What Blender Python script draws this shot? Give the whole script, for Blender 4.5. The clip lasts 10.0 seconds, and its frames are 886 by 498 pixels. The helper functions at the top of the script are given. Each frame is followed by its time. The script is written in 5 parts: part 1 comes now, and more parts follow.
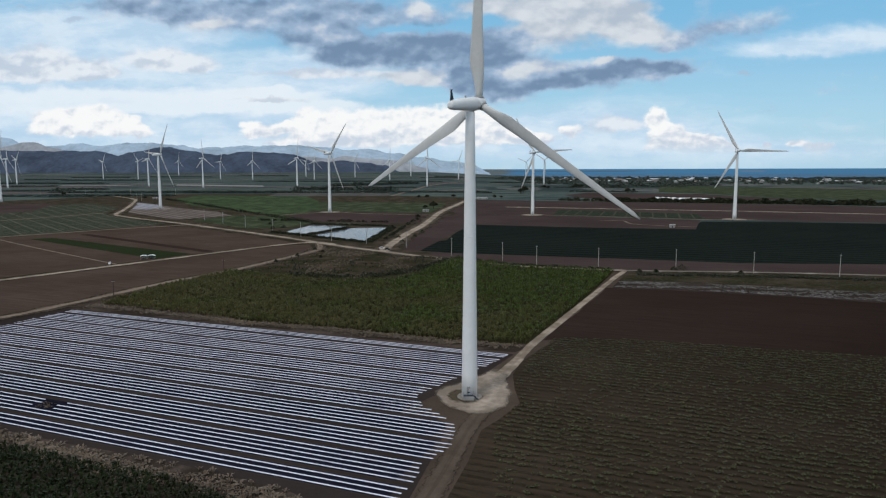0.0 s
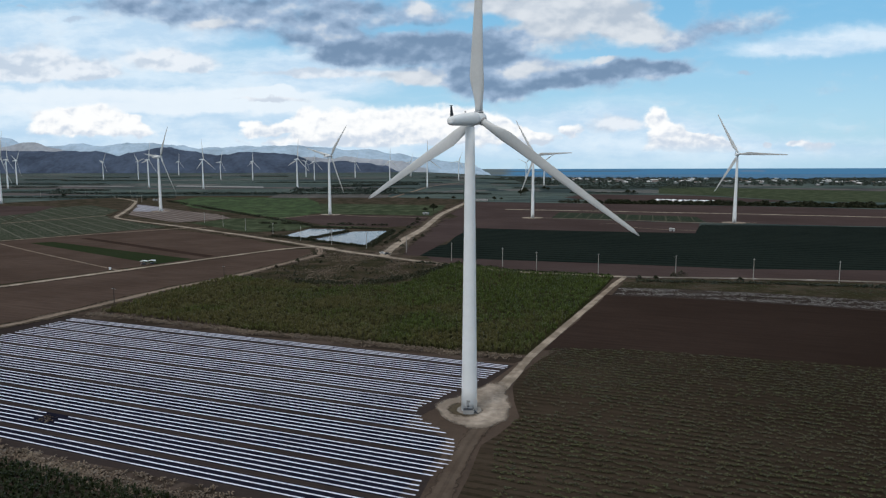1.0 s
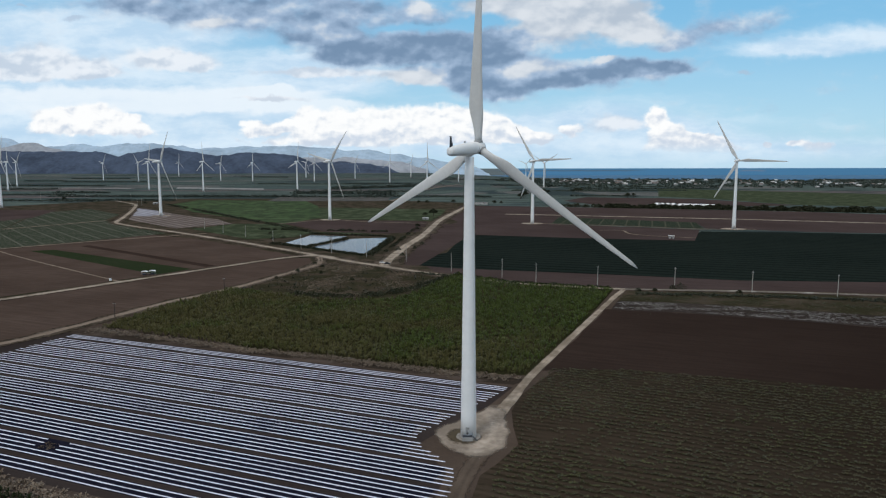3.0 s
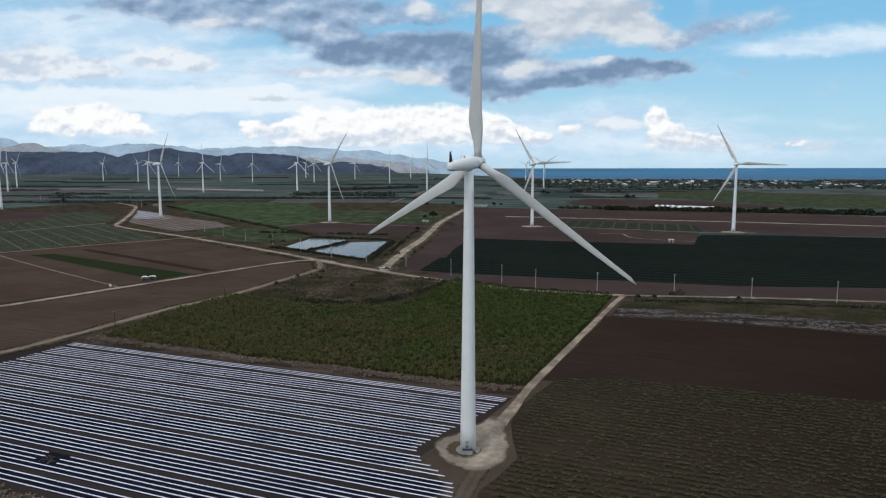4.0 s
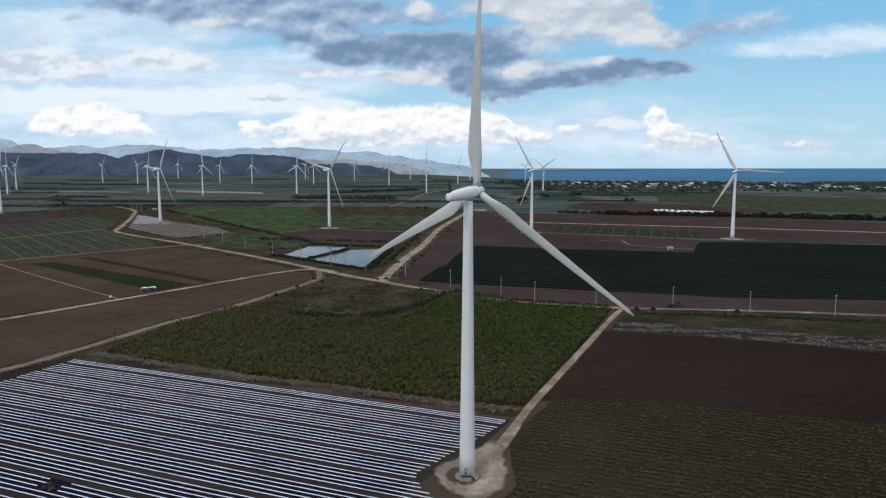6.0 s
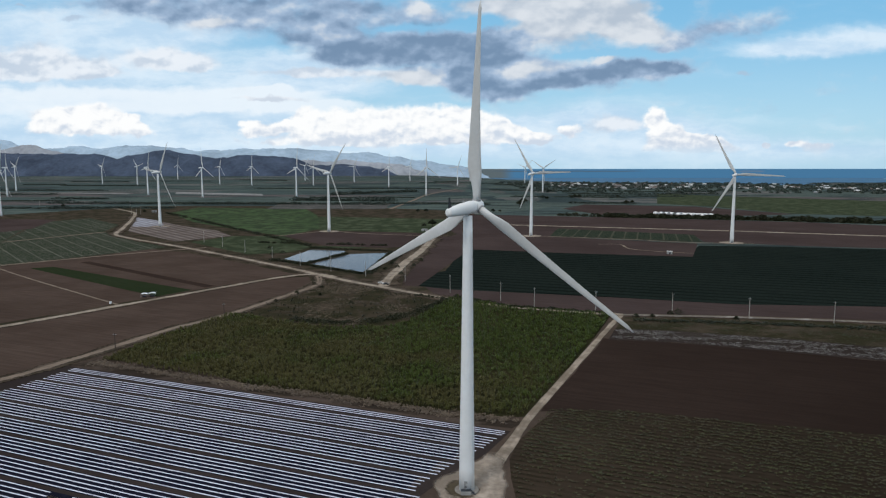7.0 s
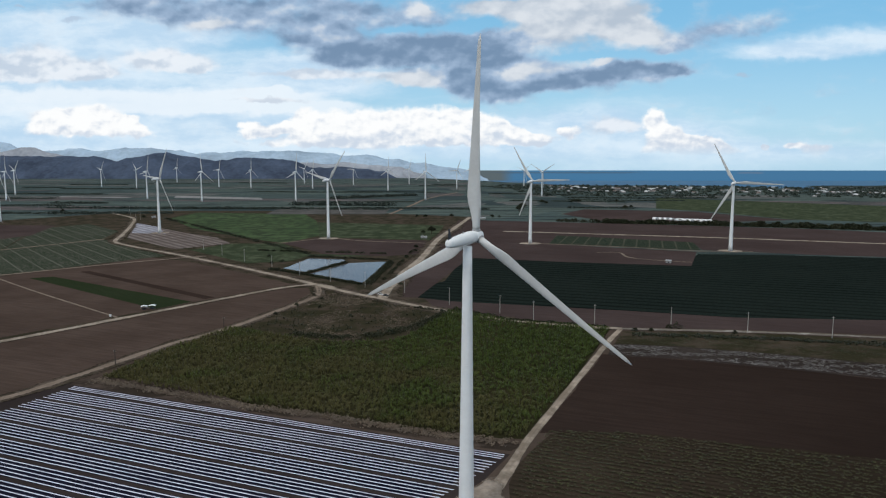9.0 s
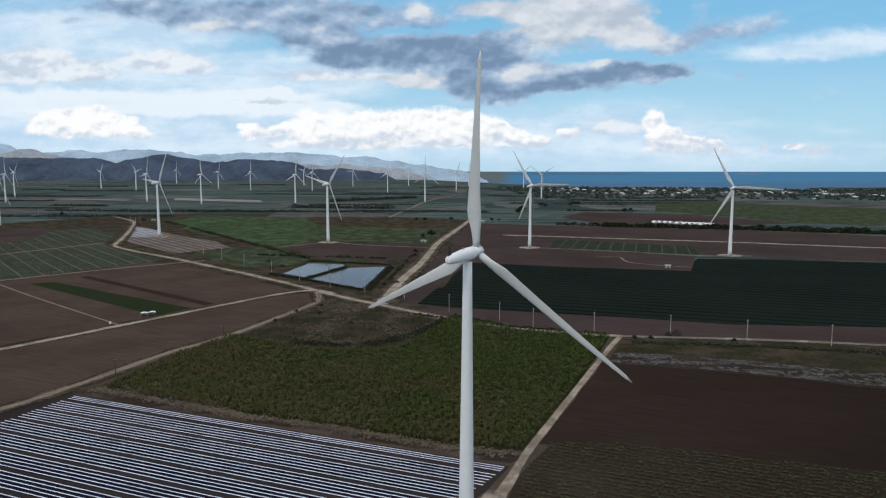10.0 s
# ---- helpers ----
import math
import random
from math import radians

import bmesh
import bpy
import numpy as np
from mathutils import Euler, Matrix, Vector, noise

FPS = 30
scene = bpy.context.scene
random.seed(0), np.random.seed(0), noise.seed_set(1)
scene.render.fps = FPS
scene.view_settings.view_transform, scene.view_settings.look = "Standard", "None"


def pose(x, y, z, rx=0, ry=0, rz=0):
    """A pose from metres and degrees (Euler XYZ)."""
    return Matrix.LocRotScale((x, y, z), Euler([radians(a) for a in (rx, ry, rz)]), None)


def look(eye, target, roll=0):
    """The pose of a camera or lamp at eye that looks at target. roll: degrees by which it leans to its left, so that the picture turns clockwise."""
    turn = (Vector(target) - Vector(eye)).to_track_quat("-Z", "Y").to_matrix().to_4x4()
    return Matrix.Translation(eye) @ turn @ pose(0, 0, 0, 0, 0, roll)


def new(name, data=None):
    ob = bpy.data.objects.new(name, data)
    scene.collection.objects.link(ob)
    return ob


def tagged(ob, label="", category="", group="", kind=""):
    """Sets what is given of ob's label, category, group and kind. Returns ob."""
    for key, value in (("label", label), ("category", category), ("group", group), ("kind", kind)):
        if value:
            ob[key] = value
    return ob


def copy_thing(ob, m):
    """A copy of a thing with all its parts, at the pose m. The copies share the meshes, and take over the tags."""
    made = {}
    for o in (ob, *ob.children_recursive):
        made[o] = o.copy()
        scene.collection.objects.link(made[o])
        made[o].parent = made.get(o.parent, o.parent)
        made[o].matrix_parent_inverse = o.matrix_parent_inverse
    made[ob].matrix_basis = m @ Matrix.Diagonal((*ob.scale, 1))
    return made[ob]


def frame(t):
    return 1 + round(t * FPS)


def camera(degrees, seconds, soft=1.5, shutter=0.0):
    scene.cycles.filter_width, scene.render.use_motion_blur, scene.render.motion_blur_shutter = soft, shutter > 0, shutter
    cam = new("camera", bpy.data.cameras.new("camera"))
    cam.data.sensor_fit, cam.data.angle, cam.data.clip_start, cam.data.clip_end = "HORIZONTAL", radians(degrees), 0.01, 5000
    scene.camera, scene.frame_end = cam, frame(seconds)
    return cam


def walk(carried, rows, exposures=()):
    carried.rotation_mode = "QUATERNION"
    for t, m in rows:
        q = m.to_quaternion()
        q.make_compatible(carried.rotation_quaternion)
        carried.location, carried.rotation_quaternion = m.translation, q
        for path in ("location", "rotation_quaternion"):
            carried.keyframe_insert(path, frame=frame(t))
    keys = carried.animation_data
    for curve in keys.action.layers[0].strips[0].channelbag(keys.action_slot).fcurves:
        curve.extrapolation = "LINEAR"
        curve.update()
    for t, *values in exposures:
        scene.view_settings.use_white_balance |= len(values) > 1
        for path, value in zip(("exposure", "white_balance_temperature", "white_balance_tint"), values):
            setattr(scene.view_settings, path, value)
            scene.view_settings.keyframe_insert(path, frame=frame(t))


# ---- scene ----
cam = camera(66.5, 10.0, soft=1.25)
# seconds, eye x, y, z, yaw, pitch, roll: a drone that climbs straight up
ROWS = [
    (0.0, 0.000, 0.000, 63.821, 0.000, -7.015, 0.147),
    (0.5, 0.033, -0.006, 65.826, 0.006, -7.028, 0.135),
    (1.0, 0.067, -0.015, 67.821, 0.010, -7.040, 0.123),
    (1.5, 0.101, -0.025, 69.805, 0.012, -7.053, 0.112),
    (2.0, 0.136, -0.037, 71.782, 0.012, -7.064, 0.102),
    (2.5, 0.169, -0.050, 73.750, 0.010, -7.075, 0.092),
    (4.0, 0.253, -0.097, 79.622, -0.005, -7.095, 0.064),
    (4.5, 0.273, -0.115, 81.572, -0.014, -7.097, 0.056),
    (5.0, 0.287, -0.132, 83.519, -0.024, -7.096, 0.048),
    (5.5, 0.296, -0.151, 85.466, -0.035, -7.092, 0.040),
    (7.0, 0.275, -0.205, 91.312, -0.076, -7.054, 0.017),
    (7.5, 0.250, -0.222, 93.266, -0.092, -7.033, 0.009),
    (8.0, 0.215, -0.239, 95.225, -0.109, -7.006, 0.001),
    (8.5, 0.168, -0.255, 97.189, -0.127, -6.973, -0.006),
    (9.0, 0.109, -0.270, 99.161, -0.146, -6.934, -0.014),
    (9.5, 0.037, -0.284, 101.140, -0.165, -6.889, -0.022),
    (10.0, -0.049, -0.296, 103.129, -0.185, -6.838, -0.030),
]
walk(cam, [(t, pose(x, y, z, 90 + pitch, roll, yaw)) for t, x, y, z, yaw, pitch, roll in ROWS], [(0.0, -0.04), (1.0, 0.04), (2.5, 0.03), (10.0, 0.03)])

# ---------------------------------------------------------------- light
SUN_ELEV, SUN_AZ = radians(48), radians(215)  # azimuth clockwise from +y: behind the eye, to its left


class Nodes:
    """A short way to write node trees."""

    def __init__(self, tree):
        self.t = tree
        tree.nodes.clear()

    def put(self, value, socket):
        if value is None:
            return
        if isinstance(value, bpy.types.NodeSocket):
            self.t.links.new(value, socket)
        elif isinstance(value, (tuple, list)) and socket.type == "RGBA" and len(value) == 3:
            socket.default_value = (*value, 1)
        else:
            socket.default_value = value

    def fill(self, n, ins):
        for k, v in ins.items():
            self.put(v, n.inputs[int(k[1:]) if k[0] == "i" and k[1:].isdigit() else k.replace("_", " ")])

    def node(self, kind, out=0, **ins):
        n = self.t.nodes.new(kind)
        self.fill(n, ins)
        return n.outputs[out]

    def m(self, op, a, b=None):
        n = self.t.nodes.new("ShaderNodeMath")
        n.operation = op
        self.fill(n, {"i0": a, "i1": b})
        return n.outputs[0]

    def v(self, op, a, b=None, out=0):
        n = self.t.nodes.new("ShaderNodeVectorMath")
        n.operation = op
        self.fill(n, {"i0": a, "i1": b})
        return n.outputs[out]

    def step(self, x, lo, hi, to0=0.0, to1=1.0):
        n = self.t.nodes.new("ShaderNodeMapRange")
        n.interpolation_type = "SMOOTHSTEP"
        self.fill(n, {"Value": x, "From_Min": lo, "From_Max": hi, "To_Min": to0, "To_Max": to1})
        return n.outputs[0]

    def cells(self, vec, spread=0.75):
        n = self.t.nodes.new("ShaderNodeTexVoronoi")
        n.distance = "CHEBYCHEV"
        self.fill(n, {"Vector": vec, "Scale": 1.0, "Randomness": spread})
        return n.outputs["Color"]

    def mix(self, f, a, b, blend="MIX"):
        n = self.t.nodes.new("ShaderNodeMix")
        n.data_type, n.blend_type = "RGBA", blend
        self.put(f, n.inputs[0]), self.put(a, n.inputs[6]), self.put(b, n.inputs[7])
        return n.outputs[2]

    def noise(self, vec, scale, detail=4.0, rough=0.55, distort=0.0, out=0):
        return self.node("ShaderNodeTexNoise", out=out, Vector=vec, Scale=scale, Detail=detail, Roughness=rough, Distortion=distort)

    def scaled(self, vec, s, turn=0.0):
        n = self.t.nodes.new("ShaderNodeMapping")
        self.put(vec, n.inputs[0])
        n.inputs["Scale"].default_value, n.inputs["Rotation"].default_value = s, (0, 0, turn)
        return n.outputs[0]


def build_world():
    world = bpy.data.worlds.new("sky")
    scene.world = world
    world.use_nodes = True
    k = Nodes(world.node_tree)
    way = k.node("ShaderNodeTexCoord", out=0)
    xyz = k.t.nodes.new("ShaderNodeSeparateXYZ")
    k.put(way, xyz.inputs[0])
    x, y, z = xyz.outputs
    depth = k.m("MAXIMUM", k.m("ABSOLUTE", y), 0.08)
    u, v = k.m("DIVIDE", x, depth), k.m("DIVIDE", z, depth)
    flat = k.node("ShaderNodeCombineXYZ", X=u, Y=v, Z=0.0)
    # clear sky: the Nishita sky tints a plain blue gradient
    n = k.t.nodes.new("ShaderNodeTexSky")
    n.sky_type, n.sun_disc, n.sun_elevation, n.sun_rotation = "NISHITA", False, SUN_ELEV, SUN_AZ
    nishita = k.mix(1.0, n.outputs[0], (0.10, 0.10, 0.10), "MULTIPLY")
    clear = k.mix(k.step(v, 0.03, 0.24), (0.40, 0.69, 0.89), (0.20, 0.525, 0.81))
    clear = k.mix(0.2, clear, nishita)
    # ragged space for the cloud outlines
    wide = k.v("MULTIPLY", flat, (1.0, 2.0, 1.0))
    bend = k.v("MULTIPLY", k.v("SUBTRACT", k.noise(wide, 13.0, 3, 0.5, out=1), (0.5, 0.5, 0.5)), (0.050, 0.022, 0.0))
    curl = k.v("MULTIPLY", k.v("SUBTRACT", k.noise(flat, 40.0, 4, 0.55, out=1), (0.5, 0.5, 0.5)), (0.024, 0.014, 0.0))
    p = k.v("ADD", flat, k.v("ADD", bend, curl))
    soft = k.noise(wide, 15.0, 8, 0.6)
    billow = k.v("MULTIPLY", k.v("ADD", flat, curl), (1.0, 1.25, 1.0))
    puff = k.noise(billow, 42.0, 8, 0.55)
    # relief: how much thicker the cloud is here than a little towards the sun
    lump = k.v("MULTIPLY", k.v("ADD", flat, k.v("MULTIPLY", curl, (0.5, 0.5, 0.0))), (1.0, 1.3, 1.0))
    relief = k.m("SUBTRACT", k.noise(lump, 46.0, 3, 0.45), k.noise(k.v("ADD", lump, (-0.003, 0.009, 0.0)), 46.0, 3, 0.45))
    swell = k.m("SUBTRACT", k.noise(wide, 16.0, 3, 0.45), k.noise(k.v("ADD", wide, (-0.010, 0.028, 0.0)), 16.0, 3, 0.45))

    def bank(blobs, where):
        """Soft blobs: centre u, v and reach along both."""
        total = None
        for cx, cy, rx, ry in blobs:
            d = k.v("MULTIPLY", k.v("SUBTRACT", where, (cx, cy, 0)), (1 / rx, 1 / ry, 0))
            g = k.m("EXPONENT", k.m("MULTIPLY", k.v("DOT_PRODUCT", d, d, out=1), -0.7))
            total = g if total is None else k.m("ADD", total, g)
        return k.m("MINIMUM", total, 1.15)

    def rough(x, tex, amount):
        return k.m("ADD", x, k.m("MULTIPLY", k.m("SUBTRACT", tex, 0.5), amount))

    # thin bright veil, thick to the left and towards the horizon
    streak = k.noise(k.v("MULTIPLY", p, (1.0, 6.0, 1.0)), 4.0, 7, 0.58)
    veil = bank([(-0.556, 0.1631, 0.211, 0.0569), (-0.597, 0.0508, 0.165, 0.0454), (-0.358, 0.0549, 0.165, 0.0412), (-0.069, 0.0427, 0.289, 0.0330), (0.261, 0.0508, 0.124, 0.0289), (-0.432, 0.1985, 0.121, 0.0202), (0.501, 0.1615, 0.065, 0.0089), (0.565, 0.1741, 0.073, 0.0106), (0.629, 0.1867, 0.065, 0.0113), (0.386, 0.0198, 0.290, 0.0182), (-0.183, 0.1234, 0.098, 0.0163), (-0.182, 0.1472, 0.073, 0.0147)], p)
    veil = k.m("MULTIPLY", k.step(rough(veil, streak, 1.1), 0.02, 0.95), 0.94)
    sky = k.mix(veil, clear, k.mix(k.step(rough(streak, soft, 0.8), 0.30, 0.68), (0.51, 0.69, 0.87), (0.715, 0.845, 0.96)))
    # white stratus in long streaks
    stratus = bank([(-0.544, 0.1034, 0.164, 0.0106), (-0.298, 0.0977, 0.107, 0.0090), (-0.184, 0.0897, 0.066, 0.0066), (-0.414, 0.0832, 0.214, 0.0082), (-0.249, 0.1074, 0.049, 0.0041)], p)
    sky = k.mix(k.m("MULTIPLY", k.step(rough(rough(stratus, streak, 1.4), soft, 0.5), 0.15, 0.95), 0.85), sky, (0.82, 0.90, 0.97))
    # pale grey clouds within the veil, lighter on their sunny side
    grey = rough(rough(bank([(-0.589, 0.1528, 0.061, 0.0195), (-0.615, 0.1377, 0.049, 0.0114), (-0.534, 0.1337, 0.045, 0.0106), (-0.402, 0.1552, 0.057, 0.0130), (-0.358, 0.1457, 0.034, 0.0073), (-0.501, 0.1393, 0.021, 0.0090), (-0.183, 0.1337, 0.082, 0.0057), (-0.036, 0.1313, 0.045, 0.0098), (0.248, 0.0573, 0.041, 0.0124), (-0.249, 0.0977, 0.049, 0.0033)], p), soft, 0.9), puff, 0.4)
    tone = rough(k.m("ADD", 0.55, k.m("MULTIPLY", k.m("ADD", swell, k.m("MULTIPLY", relief, 0.5)), 3.2)), puff, 0.4)
    sky = k.mix(k.m("MULTIPLY", k.step(grey, 0.25, 0.80), 0.80), sky, k.mix(k.step(tone, 0.1, 1.0), (0.56, 0.635, 0.74), (0.84, 0.875, 0.925)))
    scrap = rough(bank([(-0.529, 0.2063, 0.018, 0.0040), (-0.604, 0.2258, 0.010, 0.0032), (0.429, 0.1329, 0.018, 0.0041)], p), puff, 0.8)
    sky = k.mix(k.m("MULTIPLY", k.step(scrap, 0.35, 0.9), 0.6), sky, (0.42, 0.52, 0.66))
    # cumulus heaps along the horizon, white above and grey below
    heap = k.m("MAXIMUM", bank([(-0.583, 0.0695, 0.016, 0.0123), (-0.546, 0.0711, 0.020, 0.0123), (-0.509, 0.0736, 0.018, 0.0140), (-0.477, 0.0663, 0.018, 0.0123), (-0.450, 0.0614, 0.014, 0.0091), (-0.523, 0.0517, 0.078, 0.0091), (-0.283, 0.0557, 0.016, 0.0107), (-0.251, 0.0525, 0.023, 0.0091), (-0.218, 0.0573, 0.016, 0.0082), (0.188, 0.0484, 0.013, 0.0082), (0.311, 0.0703, 0.016, 0.0140), (0.318, 0.0517, 0.021, 0.0165), (0.337, 0.0378, 0.018, 0.0091), (0.377, 0.0370, 0.020, 0.0091), (0.406, 0.0297, 0.018, 0.0091), (0.365, 0.0231, 0.062, 0.0058), (0.474, 0.0313, 0.007, 0.0050), (0.519, 0.0337, 0.012, 0.0058), (0.551, 0.0239, 0.015, 0.0099)], p), bank([(-0.193, 0.0622, 0.025, 0.0206), (-0.152, 0.0565, 0.031, 0.0190), (-0.110, 0.0655, 0.023, 0.0173), (-0.069, 0.0614, 0.031, 0.0189), (-0.020, 0.0614, 0.031, 0.0189), (0.030, 0.0655, 0.027, 0.0173), (0.063, 0.0557, 0.027, 0.0157), (0.104, 0.0452, 0.023, 0.0107), (0.133, 0.0411, 0.020, 0.0074), (-0.069, 0.0370, 0.178, 0.0074)], p))
    heap = k.m("MULTIPLY", k.step(rough(rough(heap, puff, 0.9), soft, 0.3), 0.30, 0.68), k.step(v, 0.008, 0.034))
    tone = k.m("ADD", k.step(v, 0.020, 0.066, 0.12, 0.92), k.m("MULTIPLY", relief, 2.3))
    tone = rough(k.m("ADD", tone, k.m("MULTIPLY", swell, 1.2)), soft, 0.35)
    sky = k.mix(heap, sky, k.mix(k.step(tone, -0.05, 1.0), (0.60, 0.68, 0.79), (0.965, 0.975, 0.98)))
    # slate stratocumulus overhead, cream where the sun reaches it
    dark = bank([(-0.117, 0.1670, 0.059, 0.0163), (-0.044, 0.1631, 0.063, 0.0171), (0.013, 0.1662, 0.054, 0.0179), (0.078, 0.1591, 0.054, 0.0211), (-0.151, 0.1544, 0.029, 0.0098), (0.054, 0.1154, 0.038, 0.0139), (0.087, 0.1026, 0.027, 0.0082), (0.031, 0.1266, 0.029, 0.0098), (0.176, 0.1305, 0.038, 0.0131), (0.242, 0.1345, 0.046, 0.0122), (0.299, 0.1369, 0.041, 0.0114), (0.342, 0.1385, 0.021, 0.0065), (0.144, 0.1146, 0.039, 0.0065)], p)
    dark = k.m("ADD", dark, k.m("MULTIPLY", bank([(-0.407, 0.2211, 0.085, 0.0145), (-0.310, 0.2180, 0.071, 0.0194), (-0.246, 0.2040, 0.063, 0.0202), (-0.186, 0.1867, 0.045, 0.0162), (-0.455, 0.2305, 0.060, 0.0064), (-0.108, 0.2165, 0.085, 0.0178), (-0.019, 0.2024, 0.044, 0.0081), (-0.181, 0.2196, 0.057, 0.0178), (0.334, 0.1781, 0.026, 0.0105), (0.394, 0.1922, 0.034, 0.0113), (0.442, 0.2001, 0.034, 0.0129), (0.322, 0.1662, 0.018, 0.0049), (0.094, 0.1852, 0.049, 0.0097)], p), 0.62))
    cream = bank([(0.223, 0.2196, 0.074, 0.0307), (0.154, 0.2118, 0.047, 0.0242), (0.280, 0.1961, 0.031, 0.0178), (0.086, 0.2235, 0.047, 0.0097), (-0.034, 0.2227, 0.010, 0.0081), (-0.161, 0.1836, 0.019, 0.0073), (-0.327, 0.2040, 0.021, 0.0057), (0.125, 0.1377, 0.028, 0.0098), (-0.036, 0.1282, 0.042, 0.0065), (0.234, 0.1544, 0.018, 0.0033)], p)
    clear_gap = bank([(0.017, 0.2001, 0.050, 0.0065), (0.063, 0.1993, 0.031, 0.0057), (-0.068, 0.1946, 0.040, 0.0049), (0.329, 0.2196, 0.016, 0.0210), (-0.280, 0.1552, 0.065, 0.0163), (0.225, 0.1591, 0.057, 0.0049)], p)
    mass = k.m("SUBTRACT", k.m("ADD", dark, cream), k.m("MULTIPLY", clear_gap, 0.5))
    body = k.step(rough(rough(mass, soft, 1.1), puff, 0.45), 0.02, 0.82)
    shade = k.m("SUBTRACT", k.m("MULTIPLY", dark, 1.05), k.m("MULTIPLY", cream, 1.0))
    shade = k.m("SUBTRACT", rough(rough(shade, soft, 0.9), puff, 0.25), k.m("MULTIPLY", k.m("ADD", swell, k.m("MULTIPLY", relief, 0.6)), 1.8))
    lit = k.mix(k.step(rough(k.m("ADD", 0.55, k.m("MULTIPLY", k.m("ADD", swell, k.m("MULTIPLY", relief, 0.5)), 1.5)), soft, 0.9), 0.10, 1.0), (0.46, 0.54, 0.64), (0.70, 0.75, 0.81))
    slate = k.mix(k.step(shade, 0.35, 1.45), (0.36, 0.485, 0.66), (0.18, 0.28, 0.425))
    sky = k.mix(body, sky, k.mix(k.step(shade, -0.25, 0.70), lit, slate))
    # broken cloud over the rest of the sky
    over = k.noise(way, 3.0, 7, 0.58)
    over = k.m("MULTIPLY", k.step(over, 0.34, 0.52), k.step(v, 0.24, 0.42))
    sky = k.mix(over, sky, k.mix(k.step(k.noise(way, 6.0, 5), 0.35, 0.65), (0.56, 0.56, 0.57), (0.92, 0.91, 0.89)))
    # pale haze at the horizon; below it the far sea and the far plain
    sky = k.mix(k.step(v, 0.0, 0.030, 0.5, 0.0), sky, (0.50, 0.70, 0.84))
    below = k.mix(k.step(u, 0.085, 0.11), (0.10, 0.13, 0.145), (0.060, 0.175, 0.32))
    wave = k.m("MULTIPLY", k.m("SUBTRACT", k.noise(flat, 60.0, 4), 0.5), 0.002)
    spit = k.m("MULTIPLY", k.step(k.m("ABSOLUTE", k.m("ADD", k.m("ADD", v, 0.0086), wave)), 0.0011, 0.0005), k.m("MULTIPLY", k.step(u, 0.06, 0.10), k.step(u, 0.31, 0.26)))
    isle = k.m("MULTIPLY", k.step(k.m("ABSOLUTE", k.m("ADD", k.m("ADD", v, 0.0088), wave)), 0.0016, 0.0008), k.m("MULTIPLY", k.step(u, 0.432, 0.442), k.step(u, 0.478, 0.468)))
    below = k.mix(k.m("MULTIPLY", spit, 0.75), below, (0.075, 0.11, 0.15))
    below = k.mix(k.m("MULTIPLY", isle, 0.3), below, (0.20, 0.19, 0.20))
    sky = k.mix(k.step(v, -0.0057, -0.0047), below, sky)
    out = k.node("ShaderNodeBackground", Color=sky, Strength=1.0)
    w = k.t.nodes.new("ShaderNodeOutputWorld")
    k.put(out, w.inputs[0])
    world.cycles.sampling_method = "MANUAL"
    world.cycles.sample_map_resolution = 1024


build_world()
sun = new("sun", bpy.data.lights.new("sun", "SUN"))
sun.data.energy, sun.data.angle, sun.data.color = 1.1, radians(16), (1.0, 0.94, 0.86)
sun.matrix_world = look((0, 0, 0), (-math.sin(SUN_AZ) * math.cos(SUN_ELEV), -math.cos(SUN_AZ) * math.cos(SUN_ELEV), -math.sin(SUN_ELEV)))


# ---------------------------------------------------------------- materials
def material(name, paint, rough=0.9, metal=0.0, bump=None, spec=0.2, cover=None):
    """paint(k, place) gives the colour; bump(k, place) a height in metres."""
    mat = bpy.data.materials.new(name)
    mat.use_nodes = True
    k = Nodes(mat.node_tree)
    place = k.node("ShaderNodeTexCoord", out=3)
    b = k.t.nodes.new("ShaderNodeBsdfPrincipled")
    k.put(paint(k, place), b.inputs["Base Color"])
    k.put(rough(k, place) if callable(rough) else rough, b.inputs["Roughness"])
    b.inputs["Metallic"].default_value = metal
    b.inputs["Specular IOR Level"].default_value = spec
    if bump:
        h = k.node("ShaderNodeBump", Strength=1.0, Distance=1.0, Height=bump(k, place))
        k.put(h, b.inputs["Normal"])
    if cover:
        k.put(cover(k, place), b.inputs["Alpha"])
    o = k.t.nodes.new("ShaderNodeOutputMaterial")
    k.put(b.outputs[0], o.inputs[0])
    return mat


